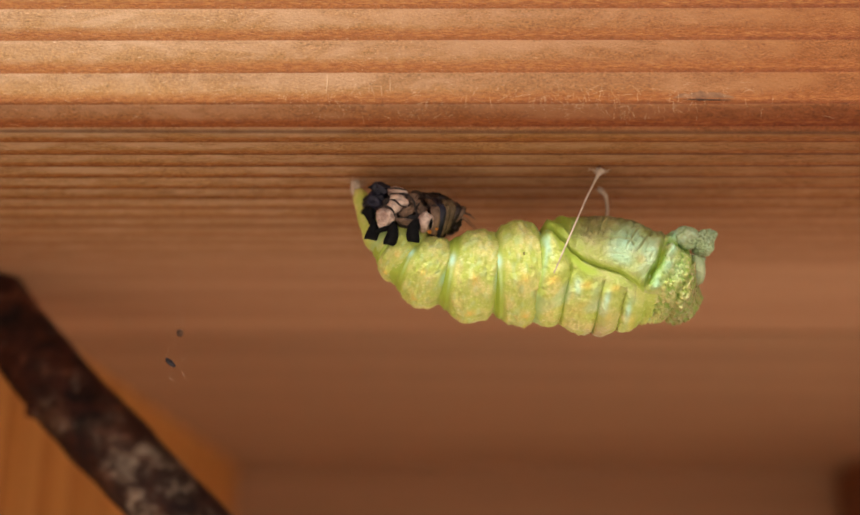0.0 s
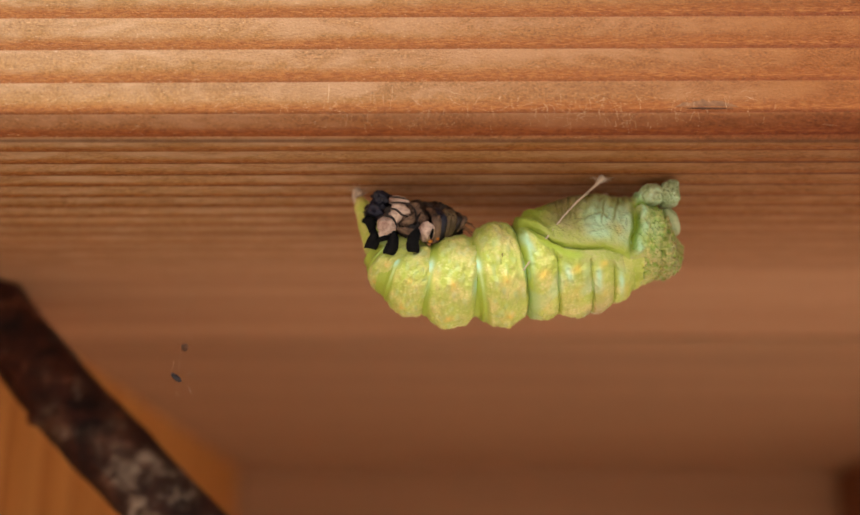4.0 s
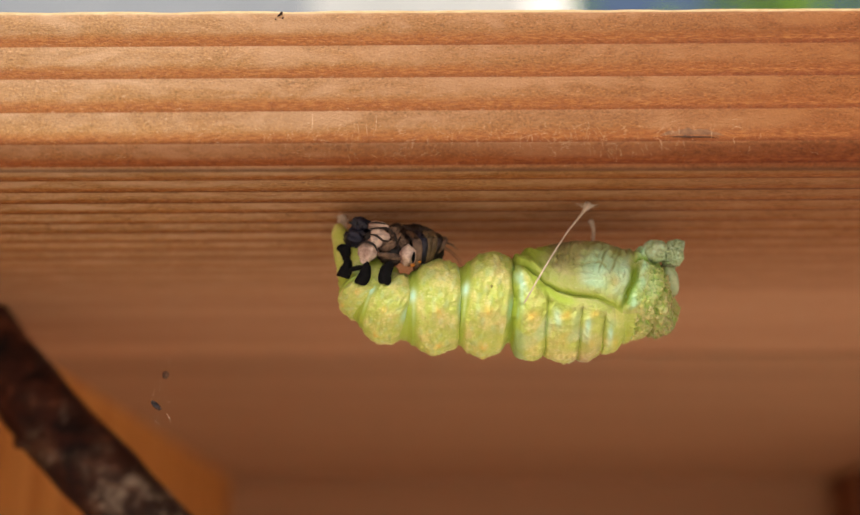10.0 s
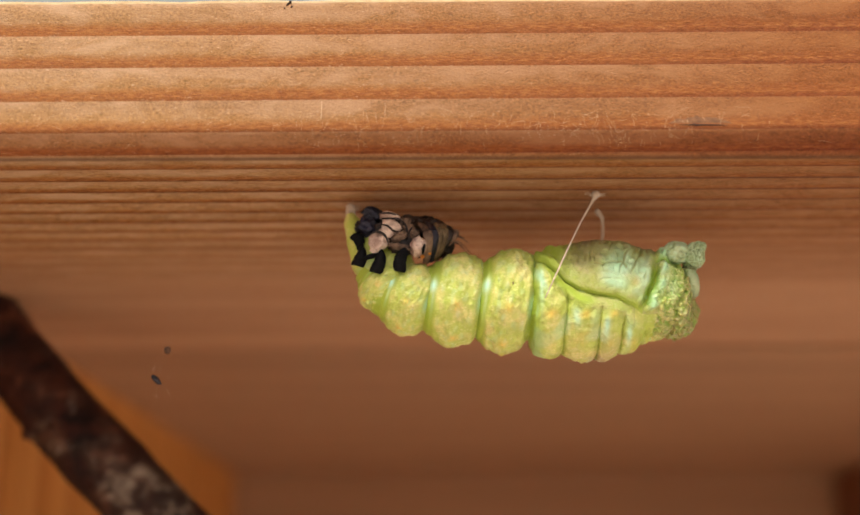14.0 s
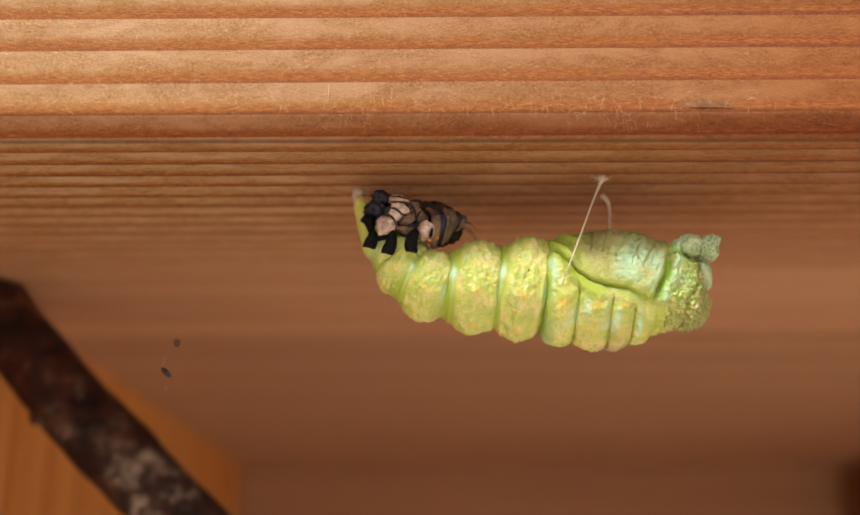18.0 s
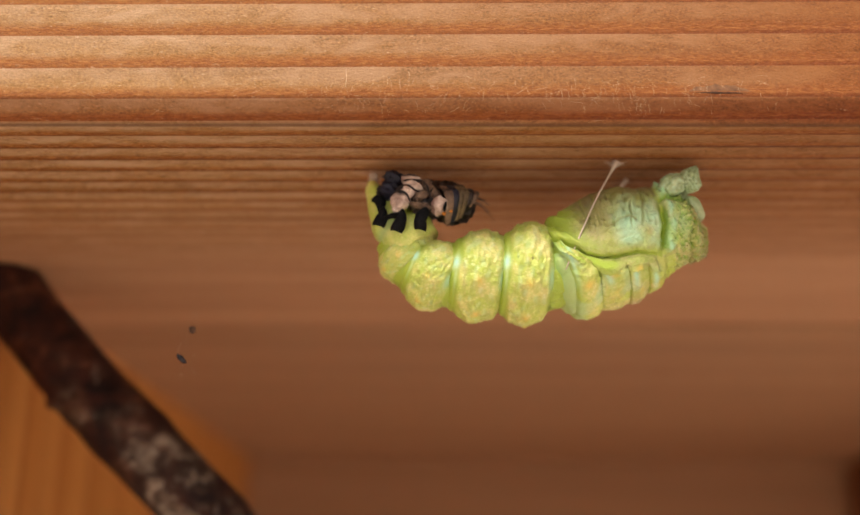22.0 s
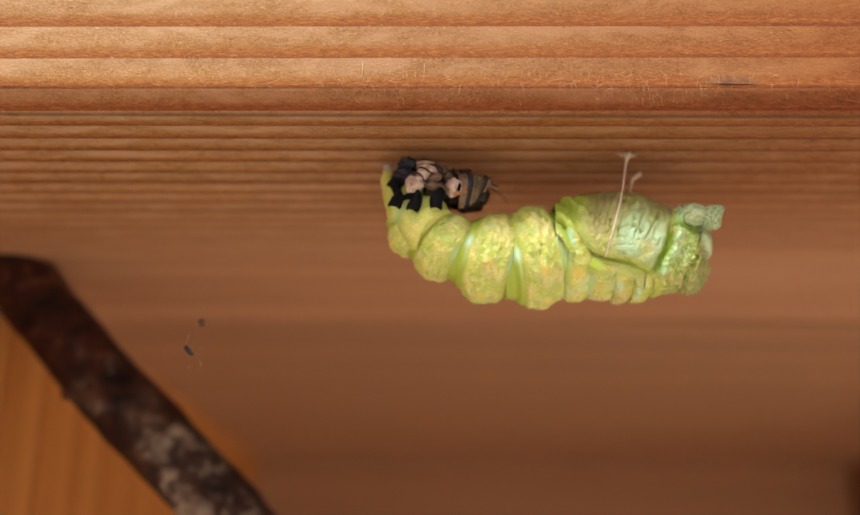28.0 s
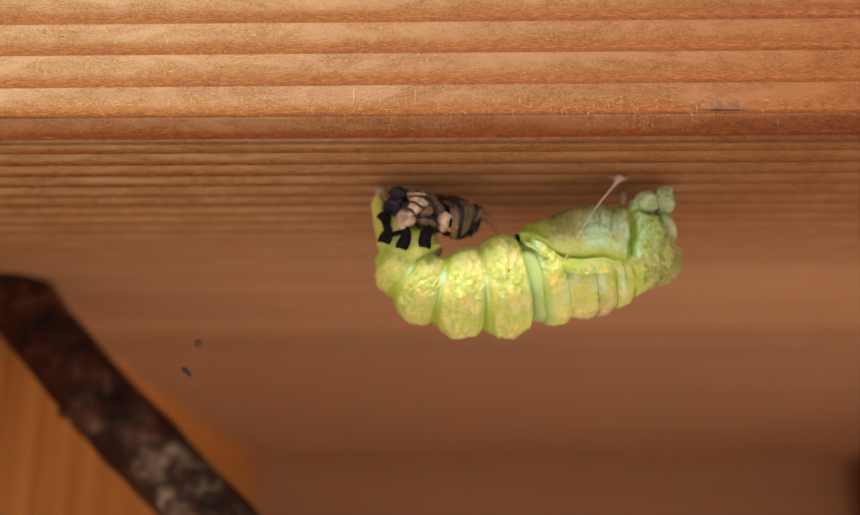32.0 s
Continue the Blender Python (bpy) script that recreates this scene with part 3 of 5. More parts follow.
# ---- stick ----
def stick():
    """Long twig from the ground to the underside of the top, its upper end sawn off flat against the board."""
    base = new("stick")
    base.location = (-0.0536, 0.047, -0.0055)
    pts, rad = [], []
    for i in range(150):
        s = i / 149 * 3.0 if i < 100 else 2.0 + (i - 99) / 50 * 70
        p = Vector((-1.0 + 4.4 * s, 0.1 * math.sin(0.7 * s), 1.05 - 4.5 * s))
        if s > 2.0:
            p = Vector((-1.0 + 8.8 + (s - 2.0) * 0.62, 0, 1.05 - 9.0 - (s - 2.0) * 0.92))
        p += Vector((0, 0.10, 0.10)) * noise.noise((s * 3, 1, 0))
        pts.append(p)
        rad.append(0.455 + 0.02 * min(s, 2) + 0.03 * noise.noise((s * 8, 5, 2)))
    bm = bmesh.new()
    tube(bm, pts, rad, 56, 1.0, 0.06, 3.0, 2.4)
    for v in bm.verts:
        v.co.z = min(v.co.z, 0.54)
        v.co.x = max(v.co.x, wall_x(v.co.y + 4.7) + 5.37)
    part("bark", bm, bark, base)
    bm = bmesh.new()
    k = min(range(100), key=lambda n: abs(pts[n].x - 0.95))
    blob(bm, pts[k] + Vector((-0.20, -0.15, -0.34)), (0.14, 0.14, 0.10), 4.0, 0.3)
    part("bud", bm, bark, base)
    return tagged(base, "dark brown bark-covered stick with pale lichen, leaning under the board", "stick")


stick()

# ---- the pupating caterpillar ----
PIVOTS = {"tail": (-0.45, -0.10), "s1": (-0.1275, -0.775), "s2": (0.205, -1.04), "s3": (0.695, -1.085), "s4": (1.21, -1.075), "fore": (1.46, -1.06)}
pupa = new("caterpillar")
pupa.location = (0, 1.35 * U, 0)
tagged(pupa, "yellow-green swallowtail caterpillar turning into a chrysalis under the board", "caterpillar")


def rise(a, b, x):
    w = max(0.0, min(1.0, (x - a) / (b - a)))
    return w * w * (3 - 2 * w)


def hump(x, mid, wide):
    return math.exp(-((x - mid) / wide) ** 2)


def turned(a, b):
    """Smallest angle between two angles."""
    return (a - b + math.pi) % (2 * math.pi) - math.pi


def ring_segment(pivot, centre, slope, half, down, up, wide, seed, dip=0.72, mint=1.0, knob=0.062, n=200, m=72):
    """One body ring: a smooth recessed cuff towards the tail, then a granular swollen belt with blunt knobs, drawn in under the next ring."""
    bm = bmesh.new()
    c, s = math.cos(radians(slope)), math.sin(radians(slope))
    rows, tints = [], []
    for i in range(m + 1):
        q = -1.5 + 3.0 * i / m
        belt = dip + (0.82 - dip) * rise(-1.12, -0.90, q) + 0.13 * rise(-0.88, -0.52, q) + 0.05 * rise(-0.6, 0.0, q) - 0.05 * rise(0.1, 0.7, q) - (0.95 - dip) * rise(0.70, 1.06, q) - 0.06 * rise(1.0, 1.5, abs(q))
        row, tint = [], []
        for k in range(n):
            a = 2 * math.pi * k / n
            cy, cz = math.cos(a), math.sin(a)
            r = up if cz > 0 else down
            d = Vector((q * 1.1, cy * 1.4, cz * 1.4))
            skew = q + 0.10 * noise.noise(Vector((0, cy * 2, cz * 2 + seed)))
            on = rise(-0.80, -0.50, skew) * rise(1.0, 0.75, skew)
            f = belt * (1 + 0.028 * noise.noise(d * 1.6 + Vector((seed, 0, 0))))
            f += on * (0.036 * noise.noise(d * 4.5 + Vector((0, seed, 0))) + 0.020 * noise.noise(d * 9 + Vector((0, 0, seed))) + 0.016 * noise.noise(d * 19 + Vector((seed, 0, seed))))
            spot, ochre, pore = 0.0, 0.0, 0.0
            # blunt knobs in lengthwise rows, each tipped with ochre
            for na, nq, h, wa, tip in ((1.22, 0.05, knob, 0.20, 0.9), (0.42, 0.05, 0.030, 0.20, 0.7), (1.57, -0.1, knob * 0.5, 0.2, 0.2), (-0.75, 0.0, 0.05, 0.22, 0.2), (-1.35, 0.1, 0.04, 0.25, 0.1)):
                for side in (math.pi + na, -na):
                    w = math.exp(-(turned(a, side) / wa) ** 2 - ((q - nq) / 0.30) ** 2)
                    f += h * w
                    tight = math.exp(-(turned(a, side) / 0.10) ** 2 - ((q - nq) / 0.17) ** 2)
                    ochre = max(ochre, tip * tight * (0.75 + 0.7 * noise.noise(d * 12 + Vector((seed, 0, seed)))))
            # pits beside the breathing pore and lower on the flank
            for na, nq, h in ((-0.05, 0.08, 0.020), (0.18, -0.30, 0.014), (0.80, 0.38, 0.018), (0.62, -0.18, 0.012)):
                for side in (math.pi + na, -na):
                    w = math.exp(-(turned(a, side) / 0.09) ** 2 - ((q - nq) / 0.10) ** 2)
                    f -= h * w
                    pore = max(pore, w)
            along, y, z = q * half, wide * f * cy, r * f * cz
            lean = 0.06 * z
            x, zz = centre[0] + (along + lean) * c - z * s, centre[1] + (along + lean) * s + z * c
            row.append((x - pivot[0], y, zz - pivot[1]))
            for sq, sa, wq, wa, k0 in ((-0.92, -0.02, 0.14, 0.17, 1.0), (-0.88, 0.30, 0.06, 0.4, 0.25), (0.92, 0.35, 0.12, 0.28, 0.75), (0.92, -0.75, 0.10, 0.2, 0.6)):
                for side in (math.pi + sa, -sa):
                    spot = max(spot, k0 * math.exp(-((q - sq) / wq) ** 2 - (turned(a, side) / wa) ** 2))
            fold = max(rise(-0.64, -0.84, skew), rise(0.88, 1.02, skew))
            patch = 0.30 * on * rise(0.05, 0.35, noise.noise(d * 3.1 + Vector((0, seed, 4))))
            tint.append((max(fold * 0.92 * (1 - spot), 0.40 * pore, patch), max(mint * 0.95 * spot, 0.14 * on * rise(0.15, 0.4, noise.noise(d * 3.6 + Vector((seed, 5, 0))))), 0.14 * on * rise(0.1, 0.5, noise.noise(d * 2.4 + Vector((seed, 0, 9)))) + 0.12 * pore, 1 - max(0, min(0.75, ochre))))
        rows.append(row)
        tints.append(tint)
    sheet(bm, rows, True, tints)
    return bm


P = PIVOTS
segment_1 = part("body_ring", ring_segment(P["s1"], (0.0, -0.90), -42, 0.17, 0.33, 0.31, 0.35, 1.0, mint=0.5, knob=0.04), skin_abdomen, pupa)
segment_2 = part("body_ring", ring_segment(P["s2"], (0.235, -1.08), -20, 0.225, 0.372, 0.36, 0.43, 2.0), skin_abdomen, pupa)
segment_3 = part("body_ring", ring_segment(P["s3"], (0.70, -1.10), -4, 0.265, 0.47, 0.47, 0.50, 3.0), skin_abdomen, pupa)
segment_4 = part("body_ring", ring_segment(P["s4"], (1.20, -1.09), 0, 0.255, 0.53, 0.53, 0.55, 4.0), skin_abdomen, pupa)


spiracle_skin = matte("spiracle_skin", (0.10, 0.11, 0.02), (0.26, 0.24, 0.06), 2500, 0.5, 0.4)
for ring, key, (cx, cz), up, wide in ((segment_2, "s2", (0.235, -1.08), 0.36, 0.43), (segment_3, "s3", (0.70, -1.10), 0.47, 0.50), (segment_4, "s4", (1.20, -1.09), 0.53, 0.55)):
    for side in (-1, 1):
        bm = bmesh.new()
        blob(bm, (cx + 0.02 - P[key][0], side * wide * 0.962, cz + up * 0.05 - P[key][1]), (0.012, 0.010, 0.024), cx, 0.2, 5.0, 16, 10)
        part("spiracle", bm, spiracle_skin, ring, "small dark breathing pore")


def tail_part():
    """Hooked tail end that grips the silk pad."""
    bm = bmesh.new()
    px, pz = P["tail"]
    path = [(-0.485, -0.14, 0.05), (-0.46, -0.22, 0.09), (-0.40, -0.33, 0.13), (-0.31, -0.46, 0.20), (-0.20, -0.60, 0.26), (-0.10, -0.72, 0.29), (0.0, -0.82, 0.30), (0.08, -0.88, 0.25)]
    rows, tints = [], []
    n = 72
    for i in range(36):
        f = i / 35 * (len(path) - 1)
        a, b, w = path[int(f)], path[min(int(f) + 1, len(path) - 1)], f - int(f)
        x, z, r = (a[j] + (b[j] - a[j]) * w for j in range(3))
        d = Vector((b[0] - a[0], 0, b[1] - a[1])) if a != b else Vector((0.1, 0, -0.1))
        d.normalize()
        up = Vector((-d.z, 0, d.x))
        row, tint = [], []
        for k in range(n):
            g = 2 * math.pi * k / n
            q = Vector((x, 0, z)) + (up * math.sin(g) + Vector((0, 1.08, 0)) * math.cos(g)) * r * (1 - 0.07 * hump(f, 4.55, 0.35) + 0.05 * hump(f, 3.7, 0.5))
            q *= 1 + 0.02 * noise.noise(q * 9)
            row.append((q.x - px, q.y, q.z - pz))
            furrow = hump(f, 4.55, 0.35)
            tint.append((max(0.8 * furrow, 0.35 * max(0, noise.noise(q * 5))), 0.25 * furrow * rise(0.1, -0.2, math.sin(g)), 0))
        rows.append(row)
        tints.append(tint)
    sheet(bm, rows, True, tints)
    return part("tail", bm, skin_abdomen, pupa)


tail = tail_part()


def band(x, z, w, h, turn, y, taper):
    """A smooth black marking lying on the tail, rounded at its corners and narrower at one end."""
    bm = bmesh.new()
    c, s = math.cos(radians(turn)), math.sin(radians(turn))
    rows = []
    for j in (0, 1):
        for i in range(13):
            v = -1 + 2 * i / 12
            row = []
            for k in range(11):
                u = -1 + 2 * k / 10
                ww = w * (1 - taper * v) * (1 - 0.22 * v ** 6) * (1 + 0.10 * noise.noise((v * 2, x * 7, 0)))
                lx, lz = u * ww + 0.02 * v * v * (1 if x > 0 else -1), v * h * (1 - 0.10 * u * u)
                row.append((x + lx * c - lz * s - P["tail"][0], y + 0.05 * u * u + 0.04 * v * v - (0.035 if j == 0 else 0), z + lx * s + lz * c - P["tail"][1]))
            rows.append(row)
    front, behind = rows[:13], rows[13:]
    sheet(bm, front + behind[::-1] + [front[0]])
    return bm


for bx, bz, bw, bh, bt_, by, bk in ((-0.355, -0.520, 0.056, 0.085, 22, -0.30, -0.3), (-0.325, -0.700, 0.056, 0.110, -12, -0.33, 0.35), (-0.130, -0.775, 0.058, 0.125, -14, -0.40, 0.25), (0.075, -0.760, 0.062, 0.125, -10, -0.45, 0.15), (-0.20, -0.71, 0.11, 0.022, 12, -0.37, 0.2)):
    part("black_band", band(bx, bz, bw, bh, bt_, by, bk), black_skin, tail, "velvety black band")

# front of the body: one rigid piece, its skin folded into rings, wings, leg cases and head
def curve(points, s):
    f = s * (len(points) - 1)
    i = min(int(f), len(points) - 2)
    w = f - i
    p0, p1, p2, p3 = (Vector(points[max(0, min(len(points) - 1, i + k))]) for k in (-1, 0, 1, 2))
    return 0.5 * ((2 * p1) + (p2 - p0) * w + (2 * p0 - 5 * p1 + 4 * p2 - p3) * w * w + (3 * p1 - p0 - 3 * p2 + p3) * w ** 3)


def tinted(bm, colour):
    """Gives a plain tube or lump one skin tint, slightly mottled."""
    layer = bm.verts.layers.float_color.get("tint") or bm.verts.layers.float_color.new("tint")
    for v in bm.verts:
        k = 0.8 + 0.5 * noise.noise(v.co * 9)
        v[layer] = (colour[0] * k, colour[1] * k, colour[2] * k, 1)
    return bm


def along(points, x):
    """Height of a line drawn through (x, z) points."""
    for (x0, z0), (x1, z1) in zip(points, points[1:]):
        if x <= x1:
            w = max(0.0, (x - x0) / (x1 - x0))
            w = w * w * (3 - 2 * w) * 0.5 + w * 0.5
            return z0 + (z1 - z0) * w
    return points[-1][1]


BELLY = [(1.40, -0.64), (1.50, -0.57), (1.62, -0.52), (1.80, -0.465), (2.09, -0.405), (2.37, -0.415), (2.62, -0.505), (2.77, -0.57), (2.92, -0.64), (3.14, -0.68)]
BACK = [(1.40, -1.58), (1.74, -1.60), (2.08, -1.63), (2.31, -1.58), (2.62, -1.46), (2.80, -1.42), (3.14, -1.41)]
WIDTH = [(1.40, 0.53), (1.90, 0.50), (2.30, 0.48), (2.62, 0.44), (2.85, 0.40), (3.14, 0.35)]
CREASE = [(1.41, -0.72), (1.51, -0.80), (1.61, -0.91), (1.74, -1.03), (1.87, -1.10), (2.04, -1.135), (2.22, -1.15), (2.38, -1.21), (2.52, -1.28)]
NOTCH = [(-1.40, 2.46), (-1.25, 2.48), (-1.15, 2.53), (-0.97, 2.60), (-0.86, 2.64), (-0.40, 2.70)]
JOINTS = (1.43, 1.735, 2.08, 2.32, 2.56, 2.66)


def thorax_skin():
    """Displaced skin of the front body, point by point, with its tints; returns the grid and the region of each point."""
    nx, na = 260, 330
    grid, tint, kind = [], [], []
    fx, fz = P["fore"]
    for i in range(nx + 1):
        x0 = 1.20 + 1.92 * i / nx
        tuck = 1 - 0.20 * rise(1.47, 1.38, x0)
        top, low, wide = along(BELLY, x0), along(BACK, x0), along(WIDTH, x0)
        mid, high = (top + low) / 2, (top - low) / 2
        blunt = rise(2.55, 2.75, x0)
        power = 2.0 + 0.8 * blunt
        close = math.sqrt(max(0.015, 1 - rise(0, 1, (x0 - 2.92) / 0.20) ** 1.5)) if x0 > 2.92 else 1.0
        row, trow, krow = [], [], []
        for k in range(na):
            a = 2 * math.pi * k / na
            cy, cz = math.cos(a), math.sin(a)
            sq = (abs(cy) ** power + abs(cz) ** power) ** (-1 / power)
            y = wide * cy * sq * (1 - 0.30 * max(0, cz) ** 3) * close * tuck
            z = mid + high * cz * sq * close * tuck * (1 - 0.6 * max(0, cy) * max(0, cz) * rise(1.45, 1.8, x0))
            p = Vector((x0, y * 0.7, z))
            c = along(CREASE, x0)
            n = (along(NOTCH, z) if z < -0.4 else 2.70) + 0.022 * noise.noise((z * 9, y * 2, 1))
            g = 0.0
            R_, G_, B_, O_ = 0.9 * rise(1.56, 1.46, x0), 0.6 * hump(x0, 1.48, 0.025) * hump(z, -1.0, 0.25), 0.0, 0.0
            soft = noise.noise(p * 4)
            fine = noise.noise(p * 13)
            grit = noise.noise(p * 30)
            over = rise(-0.015, 0.035, z - c)
            wing = over * rise(-0.02, 0.03, n - x0)
            if wing > 0:
                v = (z - c) / max(0.05, top - c)
                # slanting quilts on the upper half, a fan of veins below them, wrinkles near the margin
                q = (x0 - 1.60 - 0.42 * (z + 0.45)) / 0.125 + 0.40 * noise.noise(p * 2.3) + 0.14 * noise.noise(p * 8)
                w = v * 3.4 + 0.8 * x0 + 0.35 * noise.noise(p * 3.7 + Vector((5, 0, 0))) + 0.37 * round(q)
                fan = math.atan2(z + 0.98 + 0.03 * soft, x0 - 1.45) * 9 + 0.6 * noise.noise(p * 3)
                f1, f2, f3 = abs(q - round(q)), abs(w - round(w)), abs(fan - round(fan))
                upper = rise(0.30, 0.55, v + 0.12 * soft) * rise(1.74, 1.95, x0)
                lower = rise(0.70, 0.45, v) * rise(1.80, 1.95, x0) * rise(0.10, 0.22, v)
                cut = upper * max(hump(f1, 0, 0.10) * rise(-0.25, 0.2, noise.noise(p * 4 + Vector((0, 3, 0)))), 0.9 * hump(f2, 0, 0.09) * rise(-0.2, 0.25, noise.noise(p * 5)))
                cut = max(cut, lower * 0.6 * hump(f3, 0, 0.13) * rise(-0.1, 0.3, noise.noise(p * 5 + Vector((9, 0, 0)))))
                pillow = upper * (1 - (2 * f1) ** 2) * (1 - 0.5 * (2 * f2) ** 2)
                wrinkle = noise.noise(Vector((x0 * 16 + z * 7, y * 4, z * 10 - x0 * 3)))
                g += wing * (0.016 + 0.030 * hump(v, 0.22, 0.18) + (0.030 * pillow - 0.030 * cut) * rise(1.0, 0.80, v) + 0.012 * wrinkle * (1 - 0.5 * upper) + 0.012 * fine + 0.006 * grit)
                R_ = max(0, 0.85 * rise(1.86, 1.58, x0 - 0.25 * (z + 0.8)), 0.75 * rise(0.14, 0.0, v), 0.30 * hump(v, 0.16, 0.12))
                pale = rise(2.02, 2.28, x0 - 0.15 * (z + 0.8)) * rise(0.95, 0.60, v) * rise(0.05, 0.2, v)
                G_ = pale * (0.52 + 1.0 * soft + 0.3 * fine) * (1 - 0.8 * cut)
                B_ = 0.45 * hump(x0, 1.88, 0.15) * hump(v, 0.55, 0.25) * (0.6 + 0.7 * soft) + 0.85 * cut + 0.12 * rise(1.75, 1.95, x0) + rise(0.55, 0.95, v) * rise(1.66, 1.85, x0) * (0.50 + 0.5 * soft)
                R_ = max(R_, 0.35 * cut)
            # crumpled lime folds at the wing's root
            root = rise(1.40, 1.47, x0) * rise(1.80, 1.62, x0) * over
            g += root * 0.028 * math.sin((x0 * 0.75 + (z + 0.7) * 0.9) * 30 + 2.2 * soft)
            # the bright fold below the wing, broad at its root, and the crease over it
            reach = rise(1.42, 1.52, x0) * rise(2.52, 2.25, x0)
            broad = 0.090 - 0.045 * rise(1.6, 2.1, x0)
            g += reach * (0.050 * (1 - 0.6 * rise(1.85, 2.1, x0)) * hump(z, c - 0.085, broad * 0.8) - 0.060 * rise(2.60, 1.95, x0) * hump(z, c + 0.004, 0.011))
            ridge = reach * hump(z, c - 0.08, 0.075)
            # hollow between wing and leg case, then the leg case
            tall = rise(-1.28, -1.12, z) * rise(-0.66, -0.85, z)
            g -= 0.095 * tall * hump(x0, n + 0.01, 0.034)
            leg = rise(-1.30, -1.16, z) * rise(-0.46, -0.56, z) * hump(x0, n + 0.100, 0.060)
            g += leg * (0.060 + 0.040 * fine + 0.030 * grit)
            # rings of the back
            under = 1 - rise(-0.17, -0.05, z - c)
            back = 0.0
            for b0, b1 in zip(JOINTS, JOINTS[1:]):
                lean = 0.10 * (z + 1.6) - 0.05 * hump(z, -1.2, 0.18)
                t = (x0 + lean - (b0 + b1) / 2) / ((b1 - b0) / 2)
                if abs(t) < 1:
                    back = (1 - rise(0.82, 1.0, t) * 0.40) * (1 - 0.60 * rise(-0.88, -1.0, t)) * (1 - 0.55 * abs(t) ** 2.2) * min(1.0, (b1 - b0) / 0.25)
                    edge = 0.8 * max(rise(0.92, 1.0, t), rise(-0.86, -1.0, t))
                    O_ = max(O_, under * hump(t, 0.0, 0.42) * (hump(z, -1.30 + 0.04 * x0 - 0.08, 0.035) * 0.9 + 0.35 * hump(z, -1.50, 0.05)) * (0.75 + 0.9 * fine))
                    G_ = max(G_, under * (0.75 * hump(t, -0.45, 0.25) * hump(z, c - 0.24, 0.07) + 0.25 * rise(0.1, 0.4, noise.noise(p * 5 + Vector((3, 0, 0))))))
                    R_ = max(R_, 0.85 * edge * under, 0.6 * under * rise(c - 0.34, c - 0.20, z) * rise(1.72, 1.80, x0))
                    B_ += under * rise(-1.28, -1.55, z) * rise(1.65, 2.15, x0) * (0.30 + 0.6 * soft)
            on_back = under * rise(2.74, 2.66, x0 + 0.1 * (z + 1.6))
            crimp = noise.noise(Vector((x0 * 5, y * 3, z * 26))) * rise(-1.25, -1.40, z)
            g += on_back * (0.095 * back - 0.030 + 0.018 * soft + 0.014 * fine + 0.010 * grit + 0.016 * crimp)
            # granular head: rounded grains with gaps between them
            face = rise(n + 0.12, n + 0.20, x0)
            if face > 0:
                d1 = noise.voronoi(p * 19 + Vector((0, 0, 4)))[0][0]
                d2 = noise.voronoi(p * 33)[0][0]
                grain = max(0.0, 1 - (1.55 * d1) ** 2) * 0.6 + max(0.0, 1 - (1.6 * d2) ** 2) * 0.5
                coarse = rise(-0.60, -0.85, z)
                g += face * (0.035 * noise.noise(p * 6) + (0.020 + 0.018 * coarse) * (grain - 0.5) + 0.014 * grit - 0.045 * hump(x0, n + 0.36 + 0.05 * soft, 0.03)) * (0.6 + 0.4 * close)
                low = rise(-0.85, -1.15, z + 0.15 * soft)
                R_ = max(R_, face * max(0, 0.60 - 1.1 * grain))
                O_ = max(O_, face * coarse * 0.30 * max(0, grain - 0.45))
                G_ = max(G_, face * rise(2.95, 2.72, x0) * rise(-1.30, -1.0, z) * (0.30 + 0.9 * soft) * (0.5 + 0.5 * grain))
                B_ = max(B_, face * (0.06 + 0.40 * low * rise(2.66, 2.85, x0) + 0.40 * rise(2.82, 3.02, x0) + 0.35 * noise.noise(p * 3 + Vector((7, 0, 0)))))
            if leg > 0.3:
                G_, R_ = max(G_, leg * (0.58 + 0.6 * fine)), max(0.25 * leg, R_ * (1 - leg))
            # green furrow that runs from the wing's upper edge under the horn
            furrow = rise(2.58, 2.70, x0) * hump(z, -0.70 - 0.16 * (x0 - 2.70), 0.035)
            g -= 0.050 * furrow
            R_ = max(R_, 0.9 * furrow)
            G_, B_ = G_ * (1 - furrow), B_ * (1 - furrow)
            hollow = tall * hump(x0, n + 0.01, 0.050)
            lime = rise(1.42, 1.52, x0) * rise(2.60, 2.46, x0) * hump(z, c - 0.07, broad)
            R_, G_, B_ = max(R_, lime * (0.9 - 0.6 * rise(1.85, 2.15, x0)), hollow), G_ * (1 - hollow) * (1 - ridge * (1 - 0.5 * rise(2.0, 2.2, x0))), B_ * (1 - ridge) + 0.15 * hollow
            beak = 0.07 * rise(2.85, 3.08, x0) * hump(a, 4.45, 0.30)
            f = 1 + g / max(0.12, math.hypot(y, z - mid))
            row.append((x0 + beak - fx, y * f, mid + (z - mid) * f - beak * 0.6 - fz))
            trow.append((max(0, min(1, R_)), max(0, min(1, G_)), max(0, min(0.8, B_)), 1 - max(0, min(0.8, O_))))
            near = "near" if y < 0 else "far"
